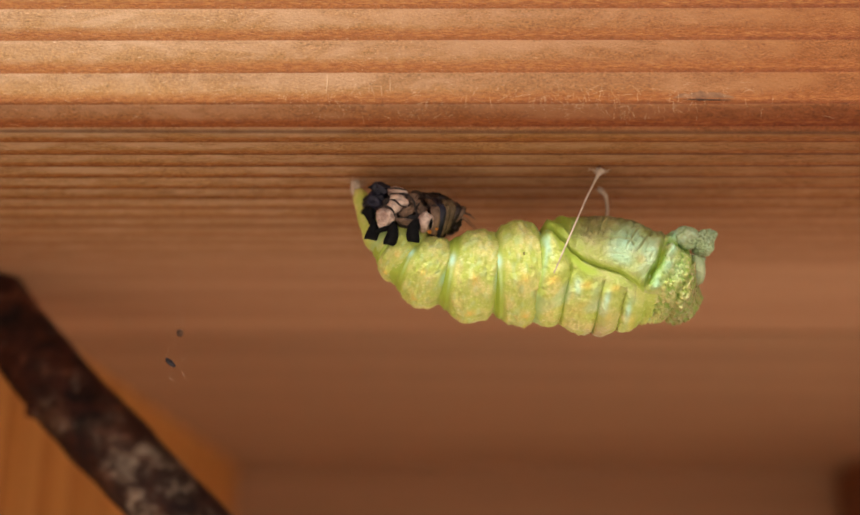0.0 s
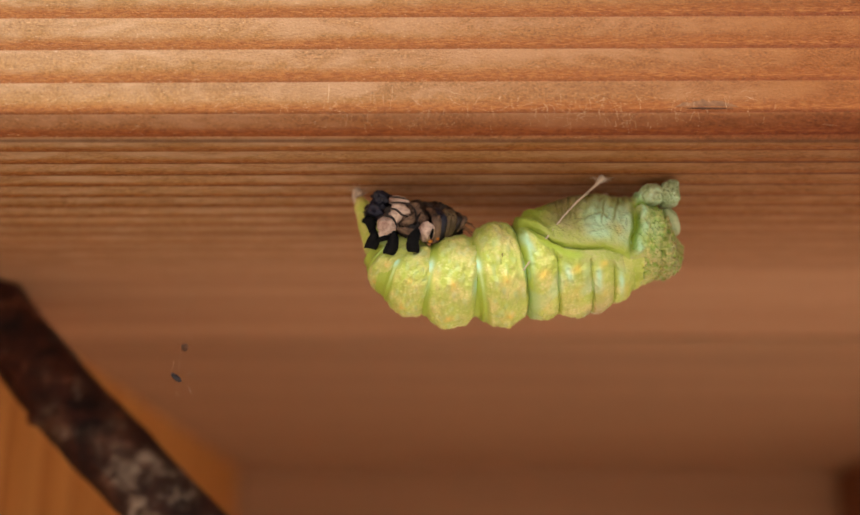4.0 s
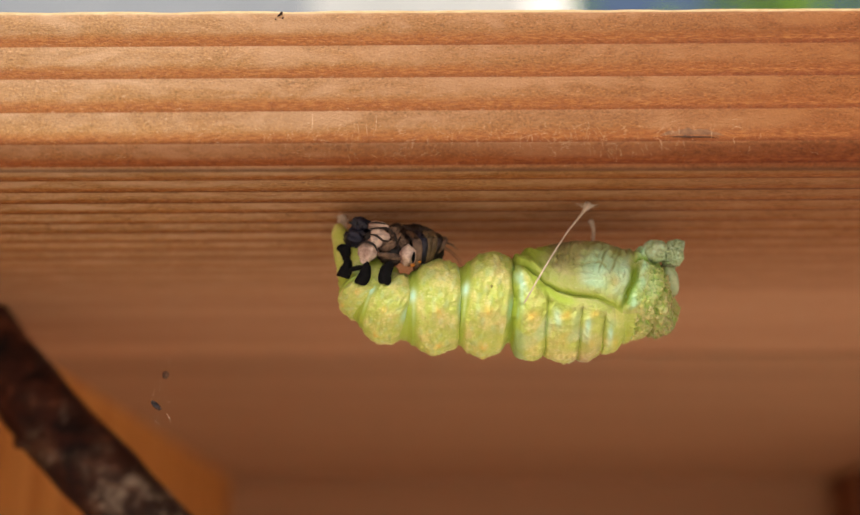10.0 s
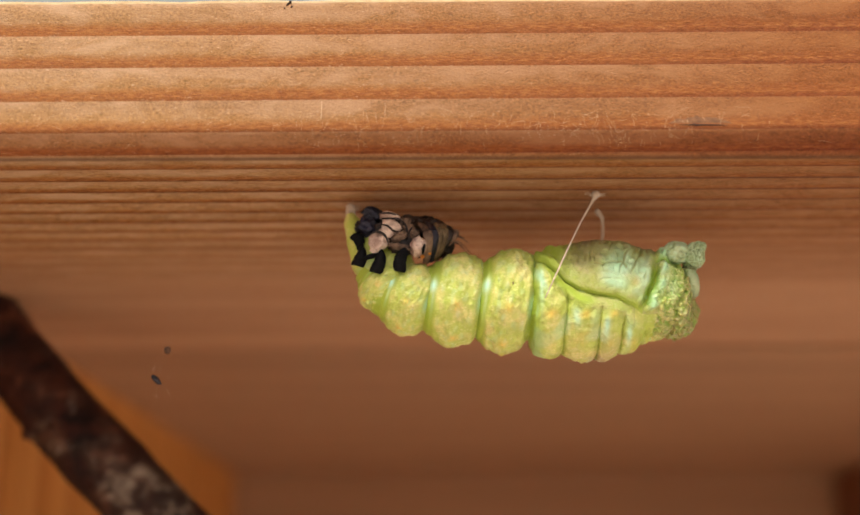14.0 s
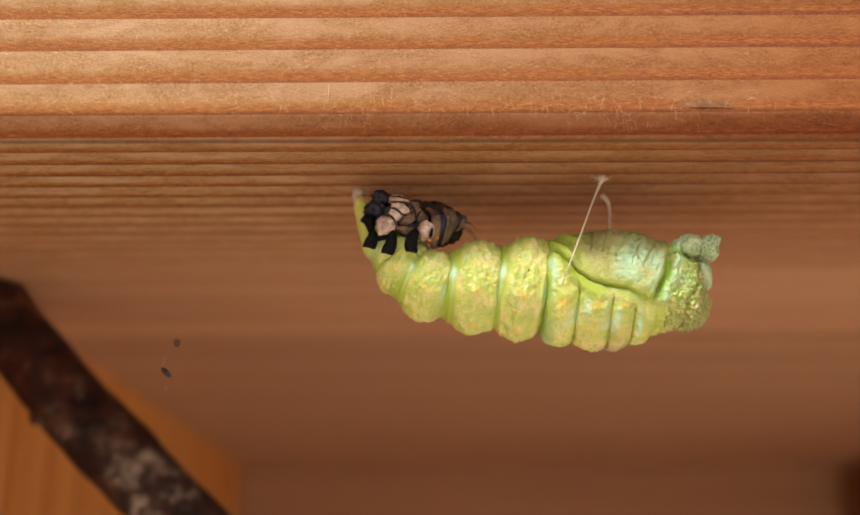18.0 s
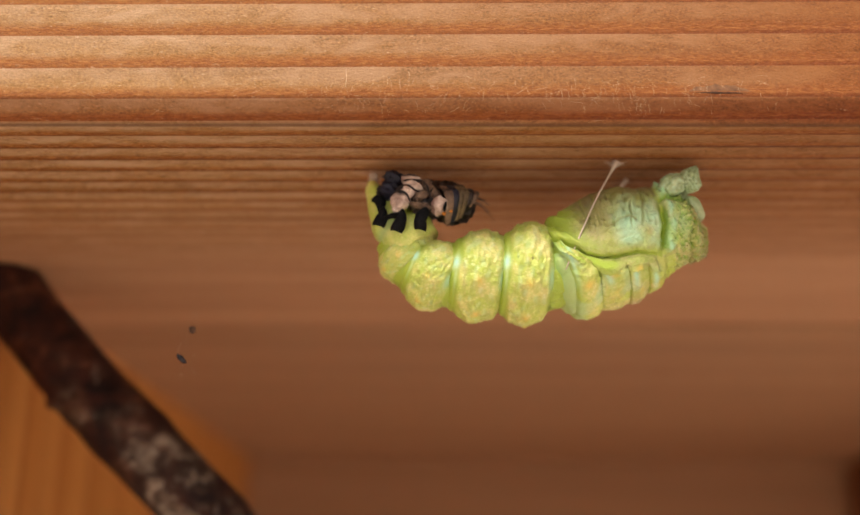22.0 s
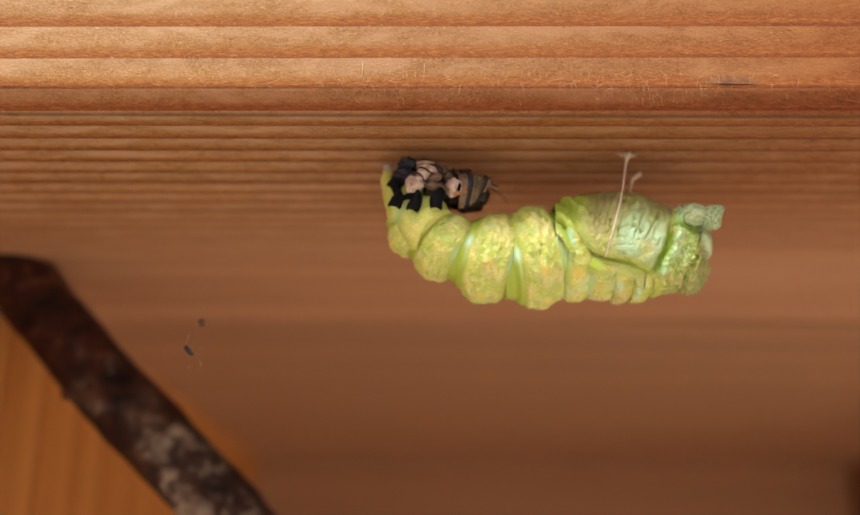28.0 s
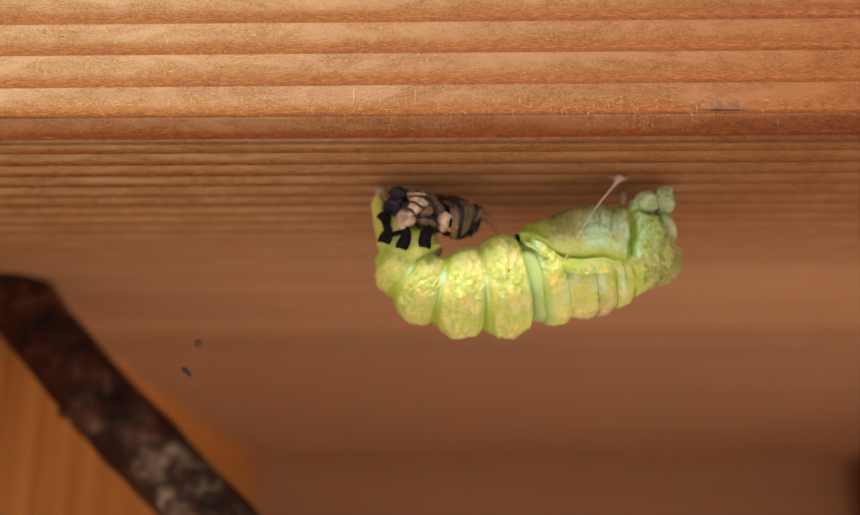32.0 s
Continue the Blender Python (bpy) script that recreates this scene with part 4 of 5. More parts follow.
            if x0 > n + 0.175 or x0 > 2.74:
                krow.append("head")
            elif x0 > n + 0.03 and z > -1.20:
                krow.append("leg " + near)
            elif z > c - 0.005 and x0 > 1.50:
                krow.append("wing " + near)
            elif z > c - 0.16 and 1.46 < x0 < 2.42:
                krow.append("fold " + near)
            else:
                lean = 0.10 * (z + 1.6)
                krow.append("ring %d" % sum(x0 + lean > j for j in JOINTS[1:-1]))
                late = rise(2.42, 2.56, x0)
                trow[-1] = (max(0.5 * late, trow[-1][0]), trow[-1][1] * (1 - late), trow[-1][2] * (1 - late), trow[-1][3])
        grid.append(row)
        tint.append(trow)
        kind.append(krow)
    return grid, tint, kind


def split_skin():
    """One mesh for each region of the skin, shaded as one surface across their borders."""
    grid, tint, kind = thorax_skin()
    at_all = np.array(grid)
    slope = np.cross(np.roll(at_all, -1, 1) - np.roll(at_all, 1, 1), np.gradient(at_all, axis=0))
    slope /= np.maximum(np.linalg.norm(slope, axis=2, keepdims=True), 1e-9)
    made, n = {}, len(grid[0])
    for i in range(len(grid) - 1):
        for k in range(n):
            j = (k + 1) % n
            bm, layer, seen = made.setdefault(kind[i][k], (bmesh.new(), None, {}))
            if layer is None:
                layer = bm.verts.layers.float_color.new("tint")
                made[kind[i][k]] = (bm, layer, seen)
            corners = []
            for at_ in ((i, k), (i, j), (i + 1, j), (i + 1, k)):
                if at_ not in seen:
                    seen[at_] = bm.verts.new(grid[at_[0]][at_[1]])
                    seen[at_][layer] = tint[at_[0]][at_[1]]
                corners.append(seen[at_])
            bm.faces.new(corners)
    # soft core under the outer skin
    core = bmesh.new()
    layer = core.verts.layers.float_color.new("tint")
    mid = [sum(p[2] for p in row) / n for row in grid]
    loops = []
    for i in range(0, len(grid) - 8, 6):
        loops.append([core.verts.new((x, y * 0.90, mid[i] + (z - mid[i]) * (0.70 if z > mid[i] else 0.80))) for x, y, z in grid[i][::6]])
        for v in loops[-1]:
            v[layer] = (0.75, 0.25, 0, 1)
    for a, b in zip(loops, loops[1:]):
        for k in range(len(a)):
            core.faces.new((a[k], a[(k + 1) % len(a)], b[(k + 1) % len(a)], b[k]))
    core.faces.new(loops[-1])
    caps = made["head"]
    caps[0].faces.new([caps[2][(len(grid) - 1, k)] for k in range(n)])
    return {"core": (core, None), **{name: (bm, [tuple(slope[at_]) for at_ in seen]) for name, (bm, _, seen) in made.items()}}


skins = split_skin()
fore = part("thorax", skins.pop("core")[0], skin_abdomen, pupa)
back_rings = []
LOOKS = {"ring": ("body_ring", skin_abdomen, ""), "wing": ("wing_case", skin_wing, "pale green folded wing with quilted veins"), "fold": ("wing_fold", skin_wing, "bright green fold along the wing"),
         "leg": ("leg_case", skin_head, "mint green crinkled leg case"), "head": ("head", skin_head, "granular green and gold head end")}
for key in sorted(skins):
    name, material, label = LOOKS[key.split()[0]]
    piece = part(name, skins[key][0], material, fore, label, normals=skins[key][1])
    if name == "body_ring":
        back_rings.append(piece)


def horn(side):
    """Two wrinkled knobs at the corner of the head: a coiled ball and a squarer block behind it."""
    bm = bmesh.new()
    fx, fz = P["fore"]
    for cx, cz, sx, sz, cy, power, sd in ((2.90, -0.595, 0.150, 0.122, 0.25, 2.0, 1.0), (3.085, -0.605, 0.105, 0.130, 0.23, 3.6, 4.0)):
        if side > 0:
            cz, cy = cz - 0.10, cy + 0.04
        rows, tints = [], []
        for i in range(71):
            t = math.pi * (0.02 + 0.96 * i / 70)
            row, tint = [], []
            for k in range(96):
                a = 2 * math.pi * k / 96
                d = Vector((math.sin(t) * math.cos(a), math.sin(t) * math.sin(a), math.cos(t)))
                sq = (abs(d.x) ** power + abs(d.y) ** power + abs(d.z) ** power) ** (-1 / power)
                if sd < 3:  # rings about a pit low on the outer side
                    far = (d - Vector((0.35, -0.85, -0.55)).normalized()).length
                    fold = 0.7 * abs(math.sin(4.2 * far + 0.9 * noise.noise(d * 1.7))) ** 8
                    pit = 0.6 * hump(far, 0, 0.14)
                else:
                    w = noise.noise(d * 2.6 + Vector((sd, 0, 3)))
                    fold = max(abs(math.cos(6 * w + 3.2 * d.z + d.x)) ** 7, 0.8 * abs(math.cos(9 * noise.noise(d * 2.1 + Vector((1, sd, 0))))) ** 8)
                    pit = 0.0
                tint.append((min(1.0, 0.55 * fold + pit), 0.55 * (1 - fold) * (1 - pit) * (0.8 + noise.noise(d * 4 + Vector((sd, 0, 0)))), 0.10))
                f = sq * (1 + 0.08 * noise.noise(d * 2.2 + Vector((sd, side, 0))) - 0.10 * fold - 0.18 * pit + 0.04 * noise.noise(d * 7 + Vector((sd, 2, 0))))
                row.append((cx + d.x * sx * f + (0.05 * max(0, d.z * f) if sd > 3 else 0) - fx, side * cy + d.y * 0.14 * f, cz + d.z * sz * f - fz))
            rows.append(row)
            tints.append(tint)
        sheet(bm, rows, True, tints)
    return bm


for side in (-1, 1):
    part("horn", horn(side), skin_horn, fore, "crinkled pale green head horn")
    bm = bmesh.new()
    blob(bm, (3.055 - P["fore"][0], side * 0.19, -0.895 - P["fore"][1]), (0.085, 0.14, 0.155), 5.0 + side, 0.12, 3.0, 48, 32, Matrix.Rotation(radians(-10), 3, "Y"))
    part("eye_lobe", tinted(bm, (0.20, 0.25, 0.20)), skin_horn, fore, "smooth grey-green eye lobe")

# ---- shed skin at the tail ----
shed = new("shed_skin")
shed.location = (P["tail"][0] * U, 1.35 * U, P["tail"][1] * U)
tagged(shed, "crumpled black and tan shed larval skin at the tail", "shed skin")


def lump(name, x, y, z, size, seed, material, rough=0.5, scale=6.0, turn=0.0, label=""):
    bm = bmesh.new()
    blob(bm, (x - P["tail"][0], y, z - P["tail"][1]), size, seed, rough, scale, 44, 30, Matrix.Rotation(radians(turn), 3, "Y"))
    part(name, bm, material, shed, label)


navy_skin = matte("dry_navy_skin", (0.005, 0.005, 0.011), (0.024, 0.022, 0.046), 900, 0.5, 0.6)
brown_skin = matte("dry_brown_skin", (0.050, 0.028, 0.02), (0.25, 0.155, 0.10), 600, 0.6, 0.8)
olive_skin = matte("dry_olive_skin", (0.075, 0.048, 0.022), (0.21, 0.145, 0.075), 500, 0.6, 0.6)
# dark body of the crumpled heap
lump("dark_fold", 0.0, -0.06, -0.42, (0.34, 0.27, 0.18), 1.0, dark_skin, 0.25)
lump("dark_fold", -0.30, -0.14, -0.37, (0.13, 0.17, 0.12), 2.0, navy_skin, 0.35)
lump("dark_fold", -0.24, -0.24, -0.24, (0.11, 0.10, 0.07), 2.6, navy_skin, 0.4, 5.0, 20)
lump("dark_fold", 0.36, -0.08, -0.50, (0.24, 0.22, 0.19), 3.0, dark_skin, 0.25)
lump("dark_fold", 0.34, -0.06, -0.38, (0.21, 0.20, 0.14), 3.2, dark_skin, 0.3, 5.0, 20)
lump("dark_fold", 0.08, -0.30, -0.62, (0.16, 0.10, 0.09), 3.5, dark_skin, 0.3)
# swollen pale lobes with dark seams between them
lump("tan_fold", -0.19, -0.37, -0.585, (0.105, 0.09, 0.095), 5.0, tan_skin, 0.24, 3.6, 25)
lump("tan_fold", -0.225, -0.36, -0.665, (0.05, 0.06, 0.04), 5.5, tan_skin, 0.24, 3.6, 0)
lump("tan_fold", -0.05, -0.37, -0.43, (0.105, 0.08, 0.075), 4.0, tan_skin, 0.24, 3.6, 35)
lump("tan_fold", -0.105, -0.40, -0.49, (0.07, 0.07, 0.06), 4.4, tan_skin, 0.24, 3.6, 10)
lump("tan_fold", -0.065, -0.31, -0.295, (0.115, 0.08, 0.045), 6.0, tan_skin, 0.24, 3.6, 12)
lump("tan_fold", 0.08, -0.34, -0.42, (0.075, 0.07, 0.085), 7.0, brown_skin, 0.5, 6.0, 30)
lump("tan_fold", 0.15, -0.32, -0.50, (0.065, 0.07, 0.085), 7.5, brown_skin, 0.5, 6.0, -30)
lump("tan_fold", 0.02, -0.40, -0.545, (0.085, 0.05, 0.040), 7.7, brown_skin, 0.35, 5.0, -25)
lump("tan_fold", 0.02, -0.40, -0.655, (0.12, 0.05, 0.030), 7.9, brown_skin, 0.3, 5.0, 12)
lump("tan_fold", 0.21, -0.37, -0.645, (0.085, 0.08, 0.10), 8.0, tan_skin, 0.24, 3.6, 15)
lump("dark_fold", 0.265, -0.435, -0.70, (0.014, 0.025, 0.055), 8.5, black_skin, 0.3, 5.0, 12)


def seam(points, thick):
    """A dark wrinkle between two lobes."""
    bm = bmesh.new()
    n = len(points) * 4
    pts = [curve([(x - P["tail"][0], y, z - P["tail"][1]) for x, y, z in points], k / n) for k in range(n + 1)]
    tube(bm, pts, [thick * (0.25 + math.sin(math.pi * k / n)) for k in range(n + 1)], 7)
    part("wrinkle", bm, dark_skin, shed)


seam([(-0.28, -0.40, -0.52), (-0.20, -0.45, -0.50), (-0.12, -0.46, -0.55), (-0.09, -0.44, -0.63)], 0.010)
seam([(-0.17, -0.40, -0.41), (-0.10, -0.455, -0.44), (-0.03, -0.45, -0.50), (0.03, -0.42, -0.50)], 0.010)
seam([(-0.16, -0.36, -0.33), (-0.06, -0.39, -0.345), (0.04, -0.39, -0.36), (0.07, -0.40, -0.43)], 0.012)
seam([(0.05, -0.41, -0.37), (0.10, -0.42, -0.45), (0.10, -0.41, -0.54)], 0.009)
seam([(0.16, -0.39, -0.44), (0.12, -0.41, -0.52), (0.13, -0.41, -0.60)], 0.009)
seam([(-0.16, -0.36, -0.27), (-0.07, -0.40, -0.285), (0.04, -0.36, -0.30)], 0.008)


def strap(x, lean, width, material, depth, top, low):
    """An arched strap of the old banded skin."""
    bm = bmesh.new()
    pts = []
    for k in range(21):
        g = k / 20
        pts.append((x + lean * (0.5 - g) + 0.05 * math.sin(math.pi * g) - P["tail"][0], -0.12 - depth * math.sin(math.pi * (0.1 + 0.85 * g)), top + (low - top) * g - P["tail"][1]))
    tube(bm, pts, [0.026 * (0.75 + 0.4 * math.sin(math.pi * k / 20)) for k in range(21)], 16, width / 0.026, 0.16, x, 5.0)
    part("skin_strap", bm, material, shed)


for k, (sx, wide, material) in enumerate(((0.265, 0.042, brown_skin), (0.325, 0.044, navy_skin), (0.385, 0.036, olive_skin), (0.435, 0.040, olive_skin), (0.495, 0.030, dark_skin), (0.545, 0.030, brown_skin))):
    strap(sx, -0.05 + 0.032 * k, wide, material, 0.27 - 0.022 * k, -0.34 + 0.02 * k - 0.007 * k * k, -0.755 + 0.012 * k + 0.004 * k * k)
lump("orange_spot", 0.25, -0.45, -0.785, (0.022, 0.02, 0.018), 11.0, orange_spot, 0.2)
lump("orange_spot", 0.325, -0.42, -0.745, (0.016, 0.014, 0.014), 12.0, orange_spot, 0.2)
for k, (dx, dz, thick) in enumerate(((0.24, -0.12, 0.020), (0.20, -0.04, 0.016), (0.26, -0.20, 0.010), (0.28, -0.26, 0.007), (0.17, -0.02, 0.010))):
    bm = bmesh.new()
    pts = [(0.50 + dx * g - P["tail"][0], -0.18 - 0.02 * k, -0.44 - 0.03 * k + dz * g * g - P["tail"][1]) for g in (0, 0.25, 0.5, 0.75, 1)]
    tube(bm, pts, [thick * (1 - 0.8 * g) for g in (0, 0.25, 0.5, 0.75, 1)], 6)
    part("bristle", bm, dark_skin if k % 2 else brown_skin, shed)

# ---- silk ----
pad = new("silk_pad")
pad.location = (-0.50 * U, 1.45 * U, 0)
bm = bmesh.new()
blob(bm, (-0.02, 0, -0.06), (0.05, 0.10, 0.08), 3.0, 0.4)
part("tuft", bm, silk, pad)
for k in range(9):
    a = k * 2.4
    bm = bmesh.new()
    tube(bm, [(0, 0, -0.06), (0.07 * math.cos(a), 0.10 * math.sin(a), -0.02), (0.11 * math.cos(a), 0.2 * math.sin(a), -0.004)], [0.005, 0.003, 0.0015], 5)
    part("strand", bm, silk, pad)
tagged(pad, "pale silk pad stuck to the underside of the board", "silk")

thread = new("silk_girdle")
thread.location = (2.05 * U, 1.06 * U, 0)
bm = bmesh.new()
tube(bm, [(0, 0, 0.005), (0, 0, -0.06), (-0.01, 0.01, -0.18), (-0.06, 0.045, -0.45), (-0.08, 0.055, -0.7), (-0.06, 0.04, -1.0), (0, 0, -1.43)], [0.05, 0.022, 0.012, 0.010, 0.009, 0.009, 0.007], 8)
part("strand", bm, silk, thread)
tagged(thread, "taut pale silk thread girdling the caterpillar", "silk thread")
foot = new("silk_anchor")
foot.location = (2.05 * U, 1.06 * U, 0)
for k in range(12):
    a = k * 0.53
    bm = bmesh.new()
    ln = 0.06 + 0.06 * ((k * 7) % 5) / 5
    tube(bm, [(0, 0, -0.05), (ln * 0.4 * math.cos(a), ln * 0.4 * math.sin(a), -0.012), (ln * 1.5 * math.cos(a), ln * math.sin(a), -0.003)], [0.010, 0.005, 0.0015], 5)
    part("strand", bm, silk, foot)
tagged(foot, "spread silk strands fixing the girdle to the board", "silk")
back_thread = new("silk_girdle")
back_thread.location = (2.20 * U, 1.60 * U, 0)
bm = bmesh.new()
tube(bm, [(-0.1, 0, 0.0), (0, 0, -0.06), (0.02, 0, -0.2), (-0.03, 0.0, -0.75)], [0.03, 0.02, 0.016, 0.012], 8)
part("strand", bm, silk, back_thread)
tagged(back_thread, "far strand of the silk girdle", "silk thread")

# ---- frass dangling on a silk thread ----
dangle = new("dangling_frass")
dangle.location = (-2.35 * U, 1.8 * U, 0)
bm = bmesh.new()
tube(bm, [(0, 0, 0.0), (0.01, 0, -1.0), (0, 0, -2.15)], 0.0004, 5)
part("strand", bm, silk, dangle)
for dz, sx, sz, tn, dx in ((-1.90, 0.068, 0.026, 38, -0.02), (-1.575, 0.036, 0.040, 0, 0.05)):
    bm = bmesh.new()
    blob(bm, (dx, 0, dz), (sx, 0.03, sz), dz, 0.3, 5.0, 20, 12, Matrix.Rotation(radians(tn), 3, "Y"))
    part("frass_pellet", bm, frass if dz < -1.6 else brown_frass, dangle)
for sx, sz, dx, dz in ((-0.05, -1.72, -0.02, -0.14), (0.10, -1.98, 0.05, -0.10), (-0.02, -2.06, 0.06, -0.04), (0.05, -1.36, 0.02, -0.14), (0.08, -1.86, 0.05, 0.02)):
    bm = bmesh.new()
    tube(bm, [(sx, 0, sz), (sx + dx * 0.6, 0.01, sz + dz * 0.4), (sx + dx, 0, sz + dz)], [0.0006, 0.0014, 0.0006], 5)
    part("strand", bm, silk, dangle)
tagged(dangle, "two dark frass pellets dangling on a silk strand", "frass")


# ---- what moves ----
def at(x, z, ry, rx=0.0):
    return pose(x * U, 0, z * U, rx, ry, 0)


def motions():
    walk(tail, [(t, at(x, z, a, r)) for t, x, z, a, r in [(0, -0.450, -0.100, -2.3, -0.0), (0.5, -0.450, -0.100, -2.1, -0.0), (1, -0.450, -0.100, -1.8, -0.0), (1.5, -0.450, -0.100, -4.8, -0.0), (2, -0.450, -0.100, -4.6, -0.0), (2.5, -0.459, -0.100, 0.5, -0.0), (4.5, -0.450, -0.100, -1.0, -0.0), (5, -0.503, -0.100, 2.6, -0.0), (5.5, -0.456, -0.100, 0.3, -0.0), (6, -0.450, -0.100, -0.0, -0.0), (6.5, -0.450, -0.100, -3.5, -0.0), (7, -0.450, -0.100, -3.9, -0.0), (7.5, -0.495, -0.100, 2.3, -0.0), (8, -0.477, -0.100, 1.4, -0.0), (8.5, -0.450, -0.100, -1.8, -0.0), (9, -0.450, -0.100, -4.7, -0.0), (9.5, -0.450, -0.100, -0.5, -0.0), (10, -0.525, -0.100, 3.7, -0.0), (10.5, -0.494, -0.100, 2.2, -0.0), (11, -0.454, -0.100, 0.2, -0.0), (11.5, -0.491, -0.100, 2.0, -0.0), (12, -0.450, -0.100, -0.2, -0.0), (12.5, -0.450, -0.100, -3.8, -0.0), (13, -0.453, -0.100, 0.1, -0.0), (13.5, -0.532, -0.100, 4.1, -0.0), (14, -0.487, -0.100, 1.9, -0.0), (14.5, -0.466, -0.100, 0.8, -0.0), (16.5, -0.465, -0.100, 0.8, -0.0), (17, -0.463, -0.100, 0.6, -0.0), (17.5, -0.464, -0.100, 0.7, -0.6), (18, -0.457, -0.100, 0.4, -1.1), (18.5, -0.505, -0.100, 2.8, -1.9), (19, -0.470, -0.100, 1.0, -2.8), (19.5, -0.467, -0.100, 0.9, -3.6), (20, -0.468, -0.100, 0.9, -4.4), (20.5, -0.478, -0.100, 1.4, -4.7), (21, -0.472, -0.100, 1.1, -5.0), (21.5, -0.468, -0.100, 0.9, -6.1), (22, -0.499, -0.100, 2.5, -7.2), (22.5, -0.497, -0.100, 2.4, -7.7), (23, -0.468, -0.100, 0.9, -8.2), (23.5, -0.468, -0.100, 0.9, -8.8), (24, -0.525, -0.100, 3.7, -9.4), (24.5, -0.486, -0.100, 1.8, -9.4), (25, -0.450, -0.100, -0.2, -9.4), (25.5, -0.464, -0.100, 0.7, -10.7), (26, -0.450, -0.100, -1.5, -12.1), (26.5, -0.459, -0.100, 0.5, -13.8), (28.5, -0.497, -0.100, 2.4, -16.0), (29, -0.488, -0.100, 1.9, -16.1), (29.5, -0.498, -0.100, 2.4, -16.3), (30, -0.495, -0.100, 2.3, -16.5), (30.5, -0.483, -0.100, 1.6, -15.7), (31, -0.501, -0.100, 2.5, -14.9), (31.5, -0.573, -0.100, 6.1, -17.6), (32, -0.513, -0.100, 3.1, -5.5)]])
    walk(shed, [(t, pose(x * U, 1.35 * U, z * U, r, a, 0)) for t, x, z, a, r in [(0, -0.450, -0.100, -1.4, -0.0), (0.5, -0.450, -0.100, -1.4, -0.0), (1, -0.450, -0.100, -1.2, -0.0), (1.5, -0.450, -0.100, -3.0, -0.0), (2, -0.450, -0.100, -2.9, -0.0), (2.5, -0.460, -0.100, -0.6, -0.0), (4.5, -0.450, -0.100, -0.6, -0.0), (5, -0.503, -0.100, -3.2, -0.0), (5.5, -0.456, -0.100, -0.3, -0.0), (6, -0.450, -0.100, -0.0, -0.0), (6.5, -0.450, -0.100, -2.2, -0.0), (7, -0.450, -0.100, -2.4, -0.0), (7.5, -0.496, -0.100, -2.7, -0.0), (8, -0.477, -0.100, -1.6, -0.0), (8.5, -0.450, -0.100, -1.1, -0.0), (9, -0.450, -0.100, -3.0, -0.0), (9.5, -0.450, -0.100, -0.3, -0.0), (10, -0.524, -0.100, -4.5, -0.0), (10.5, -0.493, -0.100, -2.6, -0.0), (11, -0.454, -0.100, -0.3, -0.0), (11.5, -0.491, -0.100, -2.5, -0.0), (12, -0.450, -0.100, -0.1, -0.0), (12.5, -0.450, -0.100, -2.4, -0.0), (13, -0.453, -0.100, -0.2, -0.0), (13.5, -0.531, -0.100, -4.9, -0.0), (14, -0.487, -0.100, -2.2, -0.0), (14.5, -0.466, -0.100, -0.9, -0.0), (16.5, -0.466, -0.100, -0.9, -0.0), (17, -0.463, -0.100, -0.8, -0.0), (17.5, -0.463, -0.100, -0.8, -0.6), (18, -0.457, -0.100, -0.4, -1.1), (18.5, -0.506, -0.100, -3.3, -1.9), (19, -0.470, -0.100, -1.2, -2.8), (19.5, -0.467, -0.100, -1.0, -3.6), (20, -0.469, -0.100, -1.1, -4.4), (20.5, -0.479, -0.100, -1.7, -4.7), (21, -0.471, -0.100, -1.3, -5.0), (21.5, -0.469, -0.100, -1.1, -6.1), (22, -0.500, -0.100, -3.0, -7.2), (22.5, -0.497, -0.100, -2.8, -7.7), (23, -0.469, -0.100, -1.1, -8.2), (23.5, -0.469, -0.100, -1.1, -8.8), (24, -0.524, -0.100, -4.5, -9.4), (24.5, -0.486, -0.100, -2.1, -9.4), (25, -0.450, -0.100, -0.1, -9.4), (25.5, -0.464, -0.100, -0.9, -10.7), (26, -0.450, -0.100, -1.0, -12.1), (26.5, -0.459, -0.100, -0.5, -13.8), (28.5, -0.497, -0.100, -2.8, -16.0), (29, -0.489, -0.100, -2.3, -16.1), (29.5, -0.499, -0.100, -2.9, -16.3), (30, -0.494, -0.100, -2.7, -16.5), (30.5, -0.483, -0.100, -2.0, -15.7), (31, -0.501, -0.100, -3.1, -14.9), (31.5, -0.573, -0.100, -7.4, -17.6), (32, -0.513, -0.100, -3.8, -5.5)]])
